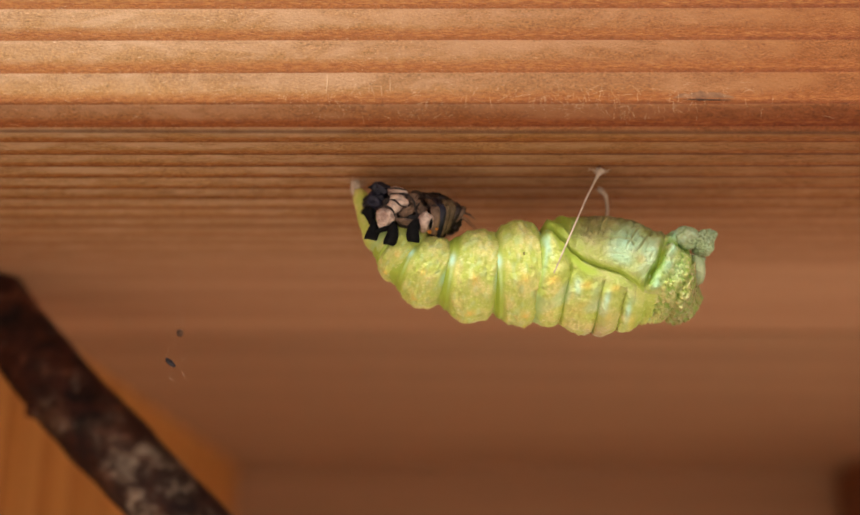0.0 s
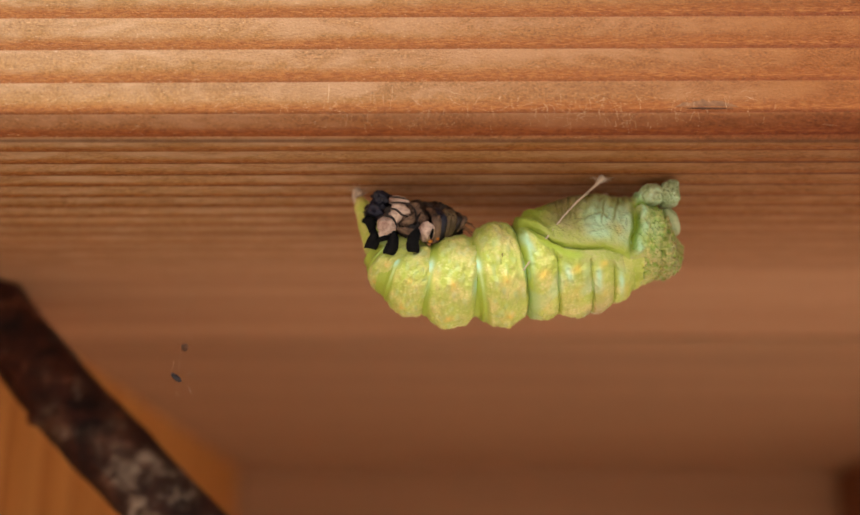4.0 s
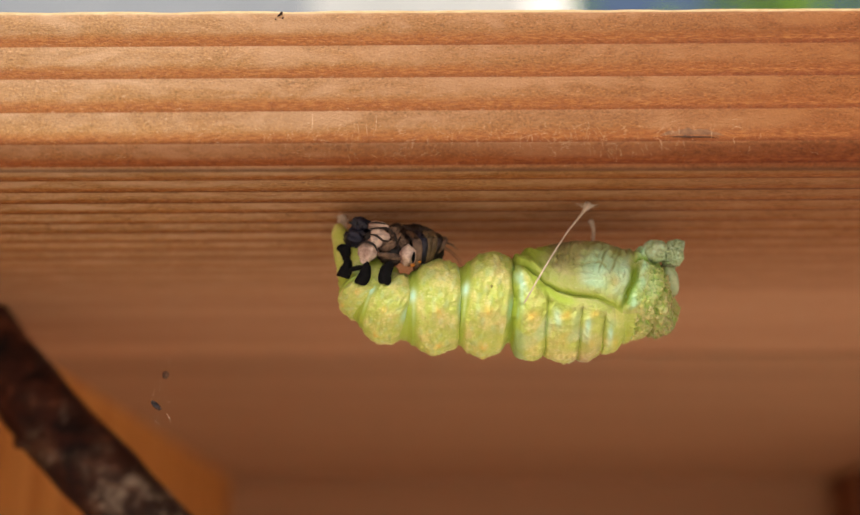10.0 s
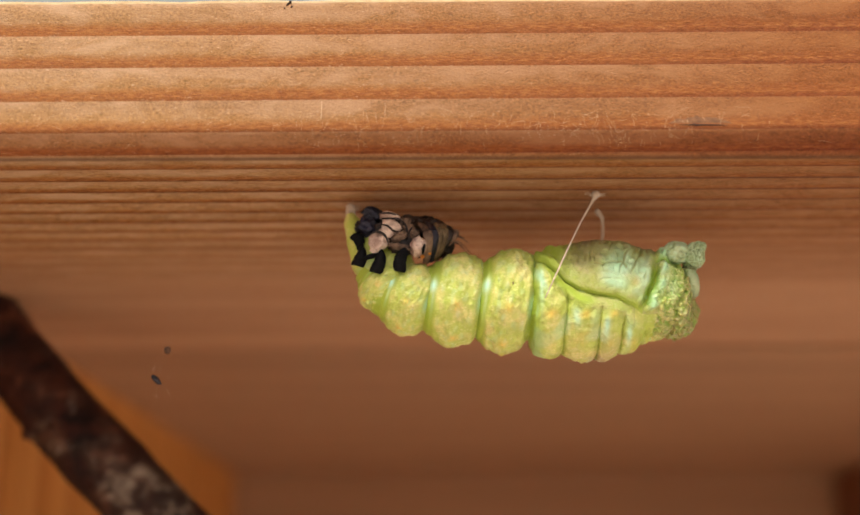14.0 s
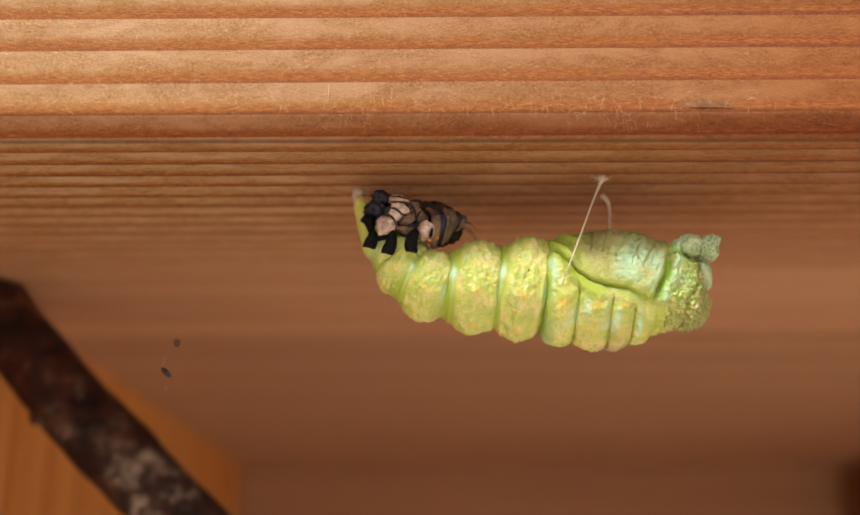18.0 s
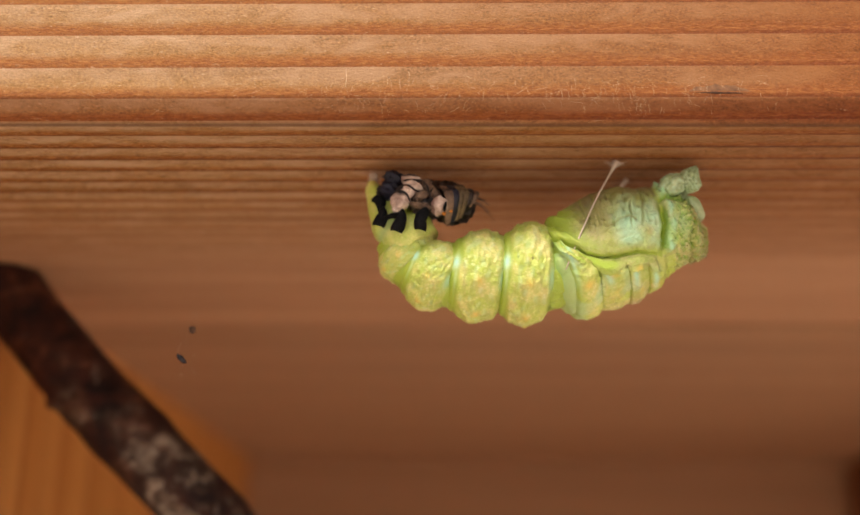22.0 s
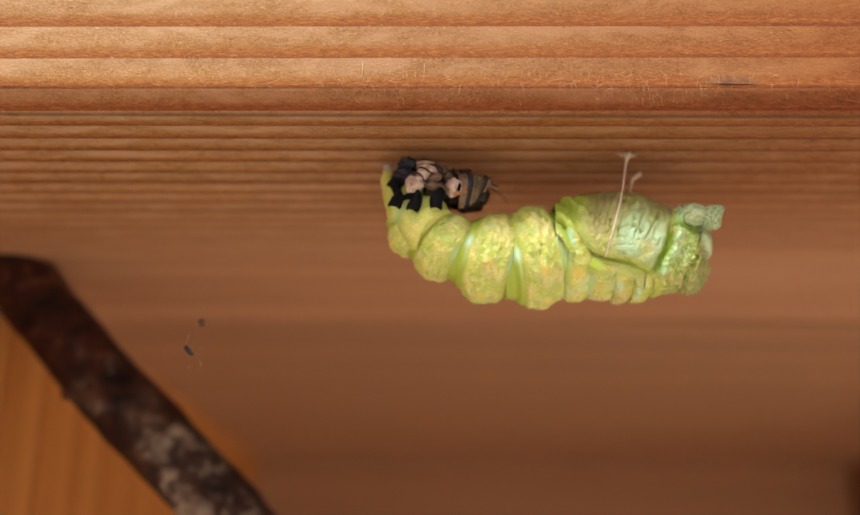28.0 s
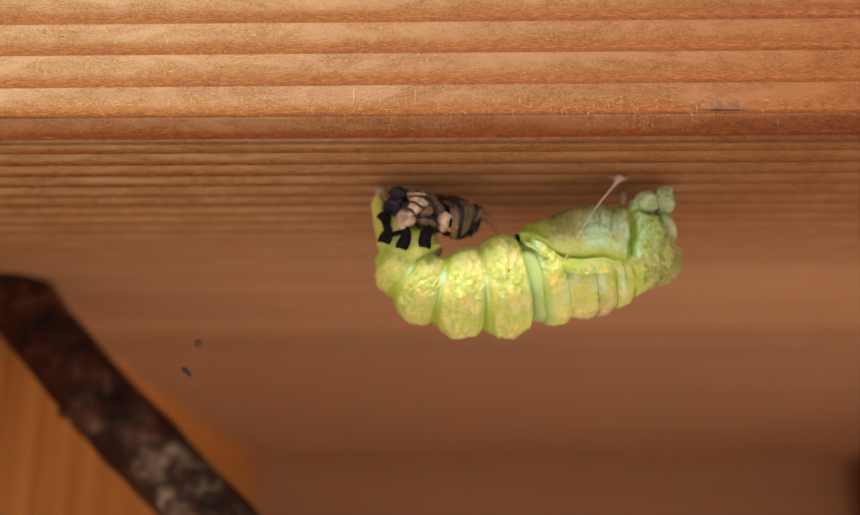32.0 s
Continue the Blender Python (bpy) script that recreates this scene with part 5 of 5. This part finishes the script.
    walk(segment_1, [(t, at(x, z, a, r)) for t, x, z, a, r in [(0, -0.107, -0.734, -3.5, 0.0), (0.5, -0.105, -0.743, -3.3, 0.0), (1, -0.107, -0.754, -2.7, 0.0), (1.5, -0.151, -0.702, -4.8, 0.0), (2, -0.144, -0.724, -4.4, 0.0), (2.5, -0.221, -0.718, 3.6, 0.0), (4.5, -0.204, -0.757, 1.6, 0.0), (5, -0.285, -0.752, 10.9, 0.0), (5.5, -0.167, -0.765, 1.9, 0.0), (6, -0.128, -0.775, -0.0, 0.0), (6.5, -0.152, -0.714, -3.3, 0.0), (7, -0.162, -0.683, -3.9, 0.0), (7.5, -0.302, -0.756, 11.0, 0.0), (8, -0.238, -0.757, 6.6, 0.0), (8.5, -0.122, -0.733, -2.5, 0.0), (9, -0.184, -0.643, -4.5, 0.0), (9.5, -0.240, -0.719, 2.9, 0.0), (10, -0.308, -0.736, 14.0, 0.0), (10.5, -0.216, -0.765, 7.4, 0.0), (11, -0.146, -0.750, 0.6, 0.0), (11.5, -0.198, -0.793, 6.9, 0.0), (12, -0.143, -0.752, -0.0, 0.0), (12.5, -0.185, -0.649, -3.6, 0.0), (13, -0.233, -0.716, 3.3, 0.0), (13.5, -0.319, -0.740, 15.2, 0.0), (14, -0.219, -0.773, 7.0, 0.0), (14.5, -0.166, -0.764, 2.8, 0.0), (16.5, -0.134, -0.773, 1.7, 0.0), (17, -0.133, -0.764, 1.2, 0.0), (17.5, -0.136, -0.766, 1.5, 0.0), (18, -0.124, -0.779, 0.7, 0.0), (18.5, -0.201, -0.786, 8.3, 0.0), (19, -0.155, -0.773, 2.9, 0.0), (19.5, -0.153, -0.769, 2.5, 0.0), (20, -0.157, -0.788, 3.1, 0.0), (20.5, -0.189, -0.749, 4.6, 0.0), (21, -0.167, -0.760, 3.3, 0.0), (21.5, -0.162, -0.771, 3.0, 0.0), (22, -0.231, -0.820, 9.3, 0.0), (22.5, -0.261, -0.683, 8.5, 0.0), (23, -0.219, -0.723, 4.5, 0.0), (23.5, -0.194, -0.733, 3.6, 0.0), (24, -0.263, -0.759, 12.4, 0.0), (24.5, -0.261, -0.793, 8.8, 0.0), (25, -0.227, -0.736, 2.9, 0.0), (25.5, -0.212, -0.774, 4.4, 0.0), (26, -0.222, -0.662, 0.3, 0.0), (26.5, -0.254, -0.626, 3.4, 0.0), (28.5, -0.291, -0.638, 9.2, 0.0), (29, -0.263, -0.624, 6.8, 0.0), (29.5, -0.279, -0.659, 9.1, 0.0), (30, -0.264, -0.719, 8.9, 0.0), (30.5, -0.245, -0.729, 7.0, 0.0), (31, -0.238, -0.761, 9.0, 0.0), (31.5, -0.339, -0.741, 20.2, 0.0), (32, -0.324, -0.809, 14.0, 0.0)]])
    walk(segment_2, [(t, at(x, z, a, r)) for t, x, z, a, r in [(0, 0.243, -1.000, 3.0, 0.0), (0.5, 0.246, -1.015, 3.5, 0.0), (1, 0.246, -1.033, 4.3, 0.0), (1.5, 0.153, -0.975, 9.5, 0.0), (2, 0.145, -0.995, 8.6, 0.0), (2.5, 0.075, -0.981, 4.5, 0.0), (4.5, 0.076, -1.000, -3.0, 0.0), (5, -0.003, -0.985, -6.0, 0.0), (5.5, 0.149, -1.000, -6.7, 0.0), (6, 0.205, -1.040, -0.0, 0.0), (6.5, 0.153, -0.980, 6.5, 0.0), (7, 0.124, -0.965, 14.7, 0.0), (7.5, -0.030, -1.013, -0.3, 0.0), (8, 0.048, -0.989, -6.7, 0.0), (8.5, 0.206, -0.987, 1.2, 0.0), (9, 0.103, -0.906, 12.5, 0.0), (9.5, 0.056, -0.991, 6.2, 0.0), (10, -0.023, -0.997, 1.4, 0.0), (10.5, 0.101, -1.017, -2.8, 0.0), (11, 0.194, -1.020, 2.4, 0.0), (11.5, 0.132, -1.086, 3.9, 0.0), (12, 0.198, -1.035, 5.3, 0.0), (12.5, 0.106, -0.919, 13.2, 0.0), (13, 0.049, -0.987, 7.5, 0.0), (13.5, -0.038, -0.993, -0.4, 0.0), (14, 0.089, -1.024, -3.5, 0.0), (14.5, 0.172, -1.024, -0.9, 0.0), (16.5, 0.211, -1.048, 1.8, 0.0), (17, 0.220, -1.036, 1.5, 0.0), (17.5, 0.212, -1.037, 1.5, 0.0), (18, 0.224, -1.054, 1.4, 0.0), (18.5, 0.127, -1.062, 1.0, 0.0), (19, 0.189, -1.049, 1.8, 0.0), (19.5, 0.197, -1.044, 1.7, 0.0), (20, 0.192, -1.077, 3.4, 0.0), (20.5, 0.154, -1.039, 5.9, 0.0), (21, 0.186, -1.049, 4.8, 0.0), (21.5, 0.194, -1.054, 2.8, 0.0), (22, 0.106, -1.124, 3.6, 0.0), (22.5, 0.084, -0.972, 8.4, 0.0), (23, 0.136, -1.018, 7.2, 0.0), (23.5, 0.161, -1.039, 9.5, 0.0), (24, 0.063, -1.044, 3.9, 0.0), (24.5, 0.035, -1.088, 5.3, 0.0), (25, 0.102, -1.036, 9.1, 0.0), (25.5, 0.143, -1.064, 3.4, 0.0), (26, 0.144, -0.941, 7.6, 0.0), (26.5, 0.106, -0.912, 10.4, 0.0), (28.5, 0.085, -0.916, 13.8, 0.0), (29, 0.124, -0.911, 16.0, 0.0), (29.5, 0.102, -0.948, 14.7, 0.0), (30, 0.117, -1.009, 11.3, 0.0), (30.5, 0.120, -1.022, 11.9, 0.0), (31, 0.125, -1.068, 12.0, 0.0), (31.5, -0.044, -1.038, 7.7, 0.0), (32, -0.035, -1.128, 8.4, 0.0)]])
    walk(segment_3, [(t, at(x, z, a, r)) for t, x, z, a, r in [(0, 0.731, -1.066, 1.5, 0.0), (0.5, 0.738, -1.088, 2.5, 0.0), (1, 0.748, -1.105, 1.4, 0.0), (1.5, 0.604, -1.064, 2.7, 0.0), (2, 0.541, -1.080, 4.7, 0.0), (2.5, 0.534, -1.041, -0.3, 0.0), (4.5, 0.487, -1.034, 1.4, 0.0), (5, 0.494, -1.005, -0.2, 0.0), (5.5, 0.636, -1.031, 2.7, 0.0), (6, 0.695, -1.085, -0.0, 0.0), (6.5, 0.607, -1.051, 1.1, 0.0), (7, 0.526, -1.063, 1.6, 0.0), (7.5, 0.445, -1.026, -7.0, 0.0), (8, 0.521, -1.002, -0.9, 0.0), (8.5, 0.683, -1.049, 2.9, 0.0), (9, 0.523, -1.003, 2.5, 0.0), (9.5, 0.490, -1.045, -4.4, 0.0), (10, 0.465, -1.015, -7.9, 0.0), (10.5, 0.623, -1.062, 1.7, 0.0), (11, 0.699, -1.082, 0.9, 0.0), (11.5, 0.644, -1.131, -4.7, 0.0), (12, 0.694, -1.097, -1.9, 0.0), (12.5, 0.537, -1.016, 1.3, 0.0), (13, 0.462, -1.051, -1.9, 0.0), (13.5, 0.457, -1.013, -5.7, 0.0), (14, 0.586, -1.056, 0.0, 0.0), (14.5, 0.686, -1.073, 0.9, 0.0), (16.5, 0.709, -1.105, 0.5, 0.0), (17, 0.728, -1.112, 4.4, 0.0), (17.5, 0.711, -1.098, 1.5, 0.1), (18, 0.720, -1.100, -1.5, 0.2), (18.5, 0.658, -1.115, 2.0, 0.4), (19, 0.695, -1.092, 1.3, 0.5), (19.5, 0.709, -1.076, 1.3, 0.7), (20, 0.701, -1.123, 2.3, 0.8), (20.5, 0.658, -1.111, 5.5, 0.9), (21, 0.691, -1.116, 5.6, 0.9), (21.5, 0.701, -1.116, 6.5, 1.1), (22, 0.598, -1.160, -0.6, 1.3), (22.5, 0.614, -1.074, 7.4, 1.4), (23, 0.633, -1.094, 4.1, 1.5), (23.5, 0.655, -1.137, 7.2, 1.6), (24, 0.578, -1.099, 3.4, 1.7), (24.5, 0.467, -1.106, -5.7, 1.7), (25, 0.577, -1.118, 5.0, 1.7), (25.5, 0.660, -1.123, 4.4, 1.9), (26, 0.671, -1.049, 9.8, 2.2), (26.5, 0.631, -1.047, 12.4, 2.5), (28.5, 0.582, -1.086, 8.8, 2.9), (29, 0.609, -1.095, 9.2, 2.9), (29.5, 0.572, -1.128, 11.0, 3.0), (30, 0.591, -1.175, 13.1, 3.0), (30.5, 0.572, -1.168, 10.3, 2.9), (31, 0.582, -1.198, 6.8, 2.7), (31.5, 0.472, -1.115, 4.3, 3.2), (32, 0.387, -1.192, 2.7, 1.0)]])
    walk(segment_4, [(t, at(x, z, a, r)) for t, x, z, a, r in [(0, 1.199, -1.032, -8.4, 0.0), (0.5, 1.216, -1.046, -11.0, 0.0), (1, 1.245, -1.079, -5.8, 0.0), (1.5, 1.106, -1.020, -10.0, 0.0), (2, 0.989, -0.976, -24.0, 0.0), (2.5, 1.026, -1.004, -5.7, 0.0), (4.5, 0.954, -0.950, -16.6, 0.0), (5, 1.038, -1.007, 2.9, 0.0), (5.5, 1.156, -1.047, 3.1, 0.0), (6, 1.210, -1.075, -0.0, 0.0), (6.5, 1.129, -1.035, -1.8, 0.0), (7, 1.005, -0.977, -16.2, 0.0), (7.5, 0.979, -0.975, -1.6, 0.0), (8, 1.050, -1.005, 3.8, 0.0), (8.5, 1.205, -1.067, 3.4, 0.0), (9, 1.015, -0.960, -8.5, 0.0), (9.5, 0.957, -0.946, -15.2, 0.0), (10, 1.002, -0.983, 3.1, 0.0), (10.5, 1.172, -1.094, 7.3, 0.0), (11, 1.220, -1.083, 1.6, 0.0), (11.5, 1.185, -1.111, 2.9, 0.0), (12, 1.224, -1.092, 3.2, 0.0), (12.5, 1.051, -0.983, -5.0, 0.0), (13, 0.947, -0.953, -15.1, 0.0), (13.5, 1.005, -0.990, 3.0, 0.0), (14, 1.126, -1.068, 5.0, 0.0), (14.5, 1.220, -1.080, 2.9, 0.0), (16.5, 1.230, -1.101, 0.8, 0.0), (17, 1.247, -1.114, -1.7, 0.0), (17.5, 1.223, -1.099, 1.0, 0.3), (18, 1.218, -1.110, 6.1, 0.6), (18.5, 1.198, -1.148, 8.5, 1.1), (19, 1.199, -1.112, 8.0, 1.5), (19.5, 1.223, -1.092, 7.9, 1.9), (20, 1.245, -1.159, 10.6, 2.4), (20.5, 1.196, -1.153, 9.1, 2.5), (21, 1.189, -1.143, 6.3, 2.7), (21.5, 1.209, -1.114, -0.9, 3.3), (22, 1.114, -1.132, 0.5, 3.9), (22.5, 1.108, -1.099, 4.2, 4.2), (23, 1.098, -1.099, 3.4, 4.5), (23.5, 1.119, -1.117, -5.6, 4.8), (24, 1.049, -1.074, -4.2, 5.1), (24.5, 0.916, -1.020, -10.6, 5.1), (25, 1.062, -1.071, -11.8, 5.1), (25.5, 1.142, -1.111, -6.4, 5.8), (26, 1.138, -1.082, -2.7, 6.6), (26.5, 1.075, -1.092, -2.7, 7.5), (28.5, 1.049, -1.061, -18.6, 8.7), (29, 1.062, -1.096, -12.4, 8.8), (29.5, 1.020, -1.133, -12.3, 8.9), (30, 1.039, -1.185, -13.3, 9.0), (30.5, 1.023, -1.162, -13.3, 8.6), (31, 1.039, -1.169, -15.4, 8.1), (31.5, 0.948, -1.063, -22.4, 9.6), (32, 0.812, -1.126, -13.8, 3.0)]])
    DRAWN_IN = [(0, 0.0), (18, 0.0), (19, 0.03), (21, 0.05), (22, 0.06), (22.5, 0.07), (23, 0.07), (24, 0.08), (25, 0.13), (26, 0.10), (26.5, 0.11), (28.5, 0.13), (29, 0.13), (30, 0.16), (31, 0.10), (31.5, 0.13), (32, 0.09)]
    front = [(0, 1.417, -0.986, 8.2, 0.0), (0.5, 1.439, -0.989, 9.9, 0.0), (1, 1.480, -1.041, 4.5, 0.0), (1.5, 1.362, -0.958, 0.0, 0.0), (2, 1.230, -0.851, -10.6, 0.0), (2.5, 1.280, -0.963, -0.9, 0.0), (4.5, 1.208, -0.858, -11.5, 0.0), (5, 1.310, -1.004, -1.7, 0.0), (5.5, 1.410, -1.045, 0.5, 0.0), (6, 1.460, -1.060, -0.0, 0.0), (6.5, 1.401, -1.010, -3.1, 0.0), (7, 1.271, -0.882, -12.3, 0.0), (7.5, 1.260, -0.950, -2.6, 0.0), (8, 1.320, -1.006, 0.1, 0.0), (8.5, 1.468, -1.067, -0.0, 0.0), (9, 1.286, -0.903, -6.8, 0.0), (9.5, 1.217, -0.858, -10.9, 0.0), (10, 1.289, -0.982, -0.8, 0.0), (10.5, 1.439, -1.112, -0.3, 0.0), (11, 1.475, -1.075, 2.5, 0.0), (11.5, 1.460, -1.108, -2.6, 0.0), (12, 1.497, -1.091, 1.1, 0.0), (12.5, 1.337, -0.940, -0.6, 0.0), (13, 1.228, -0.859, -10.6, 0.0), (13.5, 1.296, -0.988, 1.5, 0.0), (14, 1.399, -1.076, 0.9, 0.0), (14.5, 1.483, -1.077, 5.1, 0.0), (16.5, 1.492, -1.089, 4.5, 0.0), (17, 1.503, -1.091, 7.6, 0.0), (17.5, 1.481, -1.088, 6.5, 1.0), (18, 1.459, -1.121, 2.8, 2.0), (18.5, 1.453, -1.176, 1.2, 3.5), (19, 1.442, -1.142, 4.4, 5.0), (19.5, 1.476, -1.127, 4.4, 6.5), (20, 1.532, -1.210, -10.4, 8.0), (20.5, 1.484, -1.197, -7.7, 8.5), (21, 1.444, -1.170, -0.5, 9.0), (21.5, 1.467, -1.109, 3.1, 11.0), (22, 1.402, -1.132, -19.8, 12.0), (22.5, 1.353, -1.117, -4.7, 15.0), (23, 1.345, -1.114, -7.2, 6.0), (23.5, 1.358, -1.094, -7.3, 12.0), (24, 1.270, -1.059, -4.1, 18.0), (24.5, 1.154, -0.968, -13.8, 8.0), (25, 1.301, -1.005, -5.0, -3.0), (25.5, 1.346, -1.069, -4.3, 2.0), (26, 1.319, -1.051, -0.5, 6.0), (26.5, 1.238, -1.061, 0.4, 14.0), (28.5, 1.219, -0.966, 4.4, 20.0), (29, 1.225, -1.026, 3.0, 22.0), (29.5, 1.191, -1.061, -1.5, 22.0), (30, 1.208, -1.111, -4.7, 22.0), (30.5, 1.204, -1.083, -6.0, 18.0), (31, 1.224, -1.081, -6.2, 12.0), (31.5, 1.105, -0.958, 1.0, 20.0), (32, 1.039, -1.055, -13.2, -3.0)]
    walk(fore, [(t, at(x, z, a, r)) for t, x, z, a, r in front])
    # the back is drawn in while the body twists
    for k, ring in enumerate(back_rings):
        share, slide = ((0.5, 1.15), (0.9, 0.7), (0.7, 0.35), (0.3, 0.1), (0.0, 0.0))[min(k, 4)]
        walk(ring, [(t, pose(slide * lift * U, 0, share * lift * U)) for t, lift in DRAWN_IN])
    # the girdle follows the flank that it holds
    hung, slack = [], []
    tilts = {t: a for t, x, z, a, r in front}
    for t, x, z in [(0, 1.471, -1.292), (0.5, 1.507, -1.296), (1, 1.499, -1.323), (1.5, 1.351, -1.239), (2, 1.142, -1.134), (2.5, 1.268, -1.246), (4.5, 1.105, -1.152), (5, 1.289, -1.279), (5.5, 1.401, -1.311), (6, 1.445, -1.319), (6.5, 1.366, -1.273), (7, 1.161, -1.154), (7.5, 1.231, -1.224), (8, 1.310, -1.275), (8.5, 1.451, -1.326), (9, 1.223, -1.172), (9.5, 1.125, -1.126), (10, 1.281, -1.239), (10.5, 1.422, -1.365), (11, 1.479, -1.334), (11.5, 1.420, -1.362), (12, 1.489, -1.351), (12.5, 1.327, -1.209), (13, 1.136, -1.124), (13.5, 1.305, -1.248), (14, 1.393, -1.335), (14.5, 1.503, -1.348), (16.5, 1.511, -1.353), (17, 1.547, -1.358), (17.5, 1.537, -1.351), (18, 1.503, -1.378), (18.5, 1.499, -1.435), (19, 1.535, -1.409), (19.5, 1.585, -1.395), (20, 1.530, -1.462), (20.5, 1.548, -1.397), (21, 1.612, -1.326), (21.5, 1.704, -1.226), (22, 1.484, -1.205), (22.5, 1.562, -1.234), (23, 1.524, -1.283), (23.5, 1.535, -1.315), (24, 1.475, -1.342), (24.5, 1.285, -1.337), (25, 1.495, -1.449), (25.5, 1.539, -1.569), (26, 1.554, -1.612), (26.5, 1.536, -1.549), (28.5, 1.746, -1.184), (29, 1.741, -1.214), (29.5, 1.656, -1.232), (30, 1.629, -1.263), (30.5, 1.588, -1.245), (31, 1.579, -1.251), (31.5, 1.616, -1.202), (32, 1.295, -1.205)]:
        to = Vector((x - 2.05, 0.68 + 0.14 * rise(-5, -11, tilts[t]) - 1.06, z))
        hung.append((t, Matrix.Translation((2.05 * U, 1.06 * U, 0)) @ to.to_track_quat("-Z", "Y").to_matrix().to_4x4()))
    for t, x, z, a, r in front:
        to = pose(x, 0, z, r, a, 0) @ Vector((2.10 - 1.46, 0.3, -0.6 + 1.06)) + Vector((0, 1.35, 0)) - Vector((2.20, 1.60, 0))
        to.x *= 0.3
        slack.append((t, Matrix.Translation((2.20 * U, 1.60 * U, 0)) @ to.to_track_quat("-Z", "Y").to_matrix().to_4x4()))
    walk(thread, hung)
    walk(back_thread, slack)
    walk(dangle, [(t, pose(-2.35 * U, 1.8 * U, (z + 1.9) * U, 0, math.degrees(math.atan2(-(x + 2.35), 1.9)) * 1, 0)) for t, x, z in [(0, -2.397, -1.923), (0.5, -2.334, -1.853), (1, -2.306, -2.010), (1.5, -2.419, -1.965), (2, -2.446, -1.977), (2.5, -2.318, -1.998), (4.5, -2.359, -1.981), (5, -2.283, -1.967), (5.5, -2.371, -1.880), (6, -2.421, -1.775), (6.5, -2.305, -1.917), (7, -2.263, -1.904), (7.5, -2.496, -1.781), (8, -2.360, -1.843), (8.5, -2.317, -1.981), (9, -2.106, -2.002), (9.5, -2.384, -1.918), (10, -2.402, -1.980), (10.5, -2.420, -1.970), (11, -2.421, -1.985), (11.5, -2.338, -1.980), (12, -2.376, -1.968), (12.5, -2.458, -1.974), (13, -2.586, -1.796), (13.5, -2.574, -1.775), (14, -2.507, -1.830), (14.5, -2.474, -1.911), (16.5, -2.332, -1.989), (17, -2.396, -1.963), (17.5, -2.456, -1.925), (18, -2.472, -1.934), (18.5, -2.412, -2.006), (19, -2.464, -2.002), (19.5, -2.462, -2.007), (20, -2.436, -1.999), (20.5, -2.426, -2.001), (21, -2.446, -2.004), (21.5, -2.470, -1.992), (22, -2.495, -1.986), (22.5, -2.497, -1.963), (23, -2.525, -1.956), (23.5, -2.522, -1.963), (24, -2.498, -1.960), (24.5, -2.460, -1.976), (25, -2.435, -2.003), (25.5, -2.416, -2.049), (26, -2.421, -2.026), (26.5, -2.419, -2.036), (28.5, -2.615, -2.037), (29, -2.570, -2.048), (29.5, -2.565, -2.046), (30, -2.512, -2.033), (30.5, -2.502, -2.009), (31, -2.493, -2.013), (31.5, -2.538, -1.986), (32, -2.555, -1.988)]])


motions()
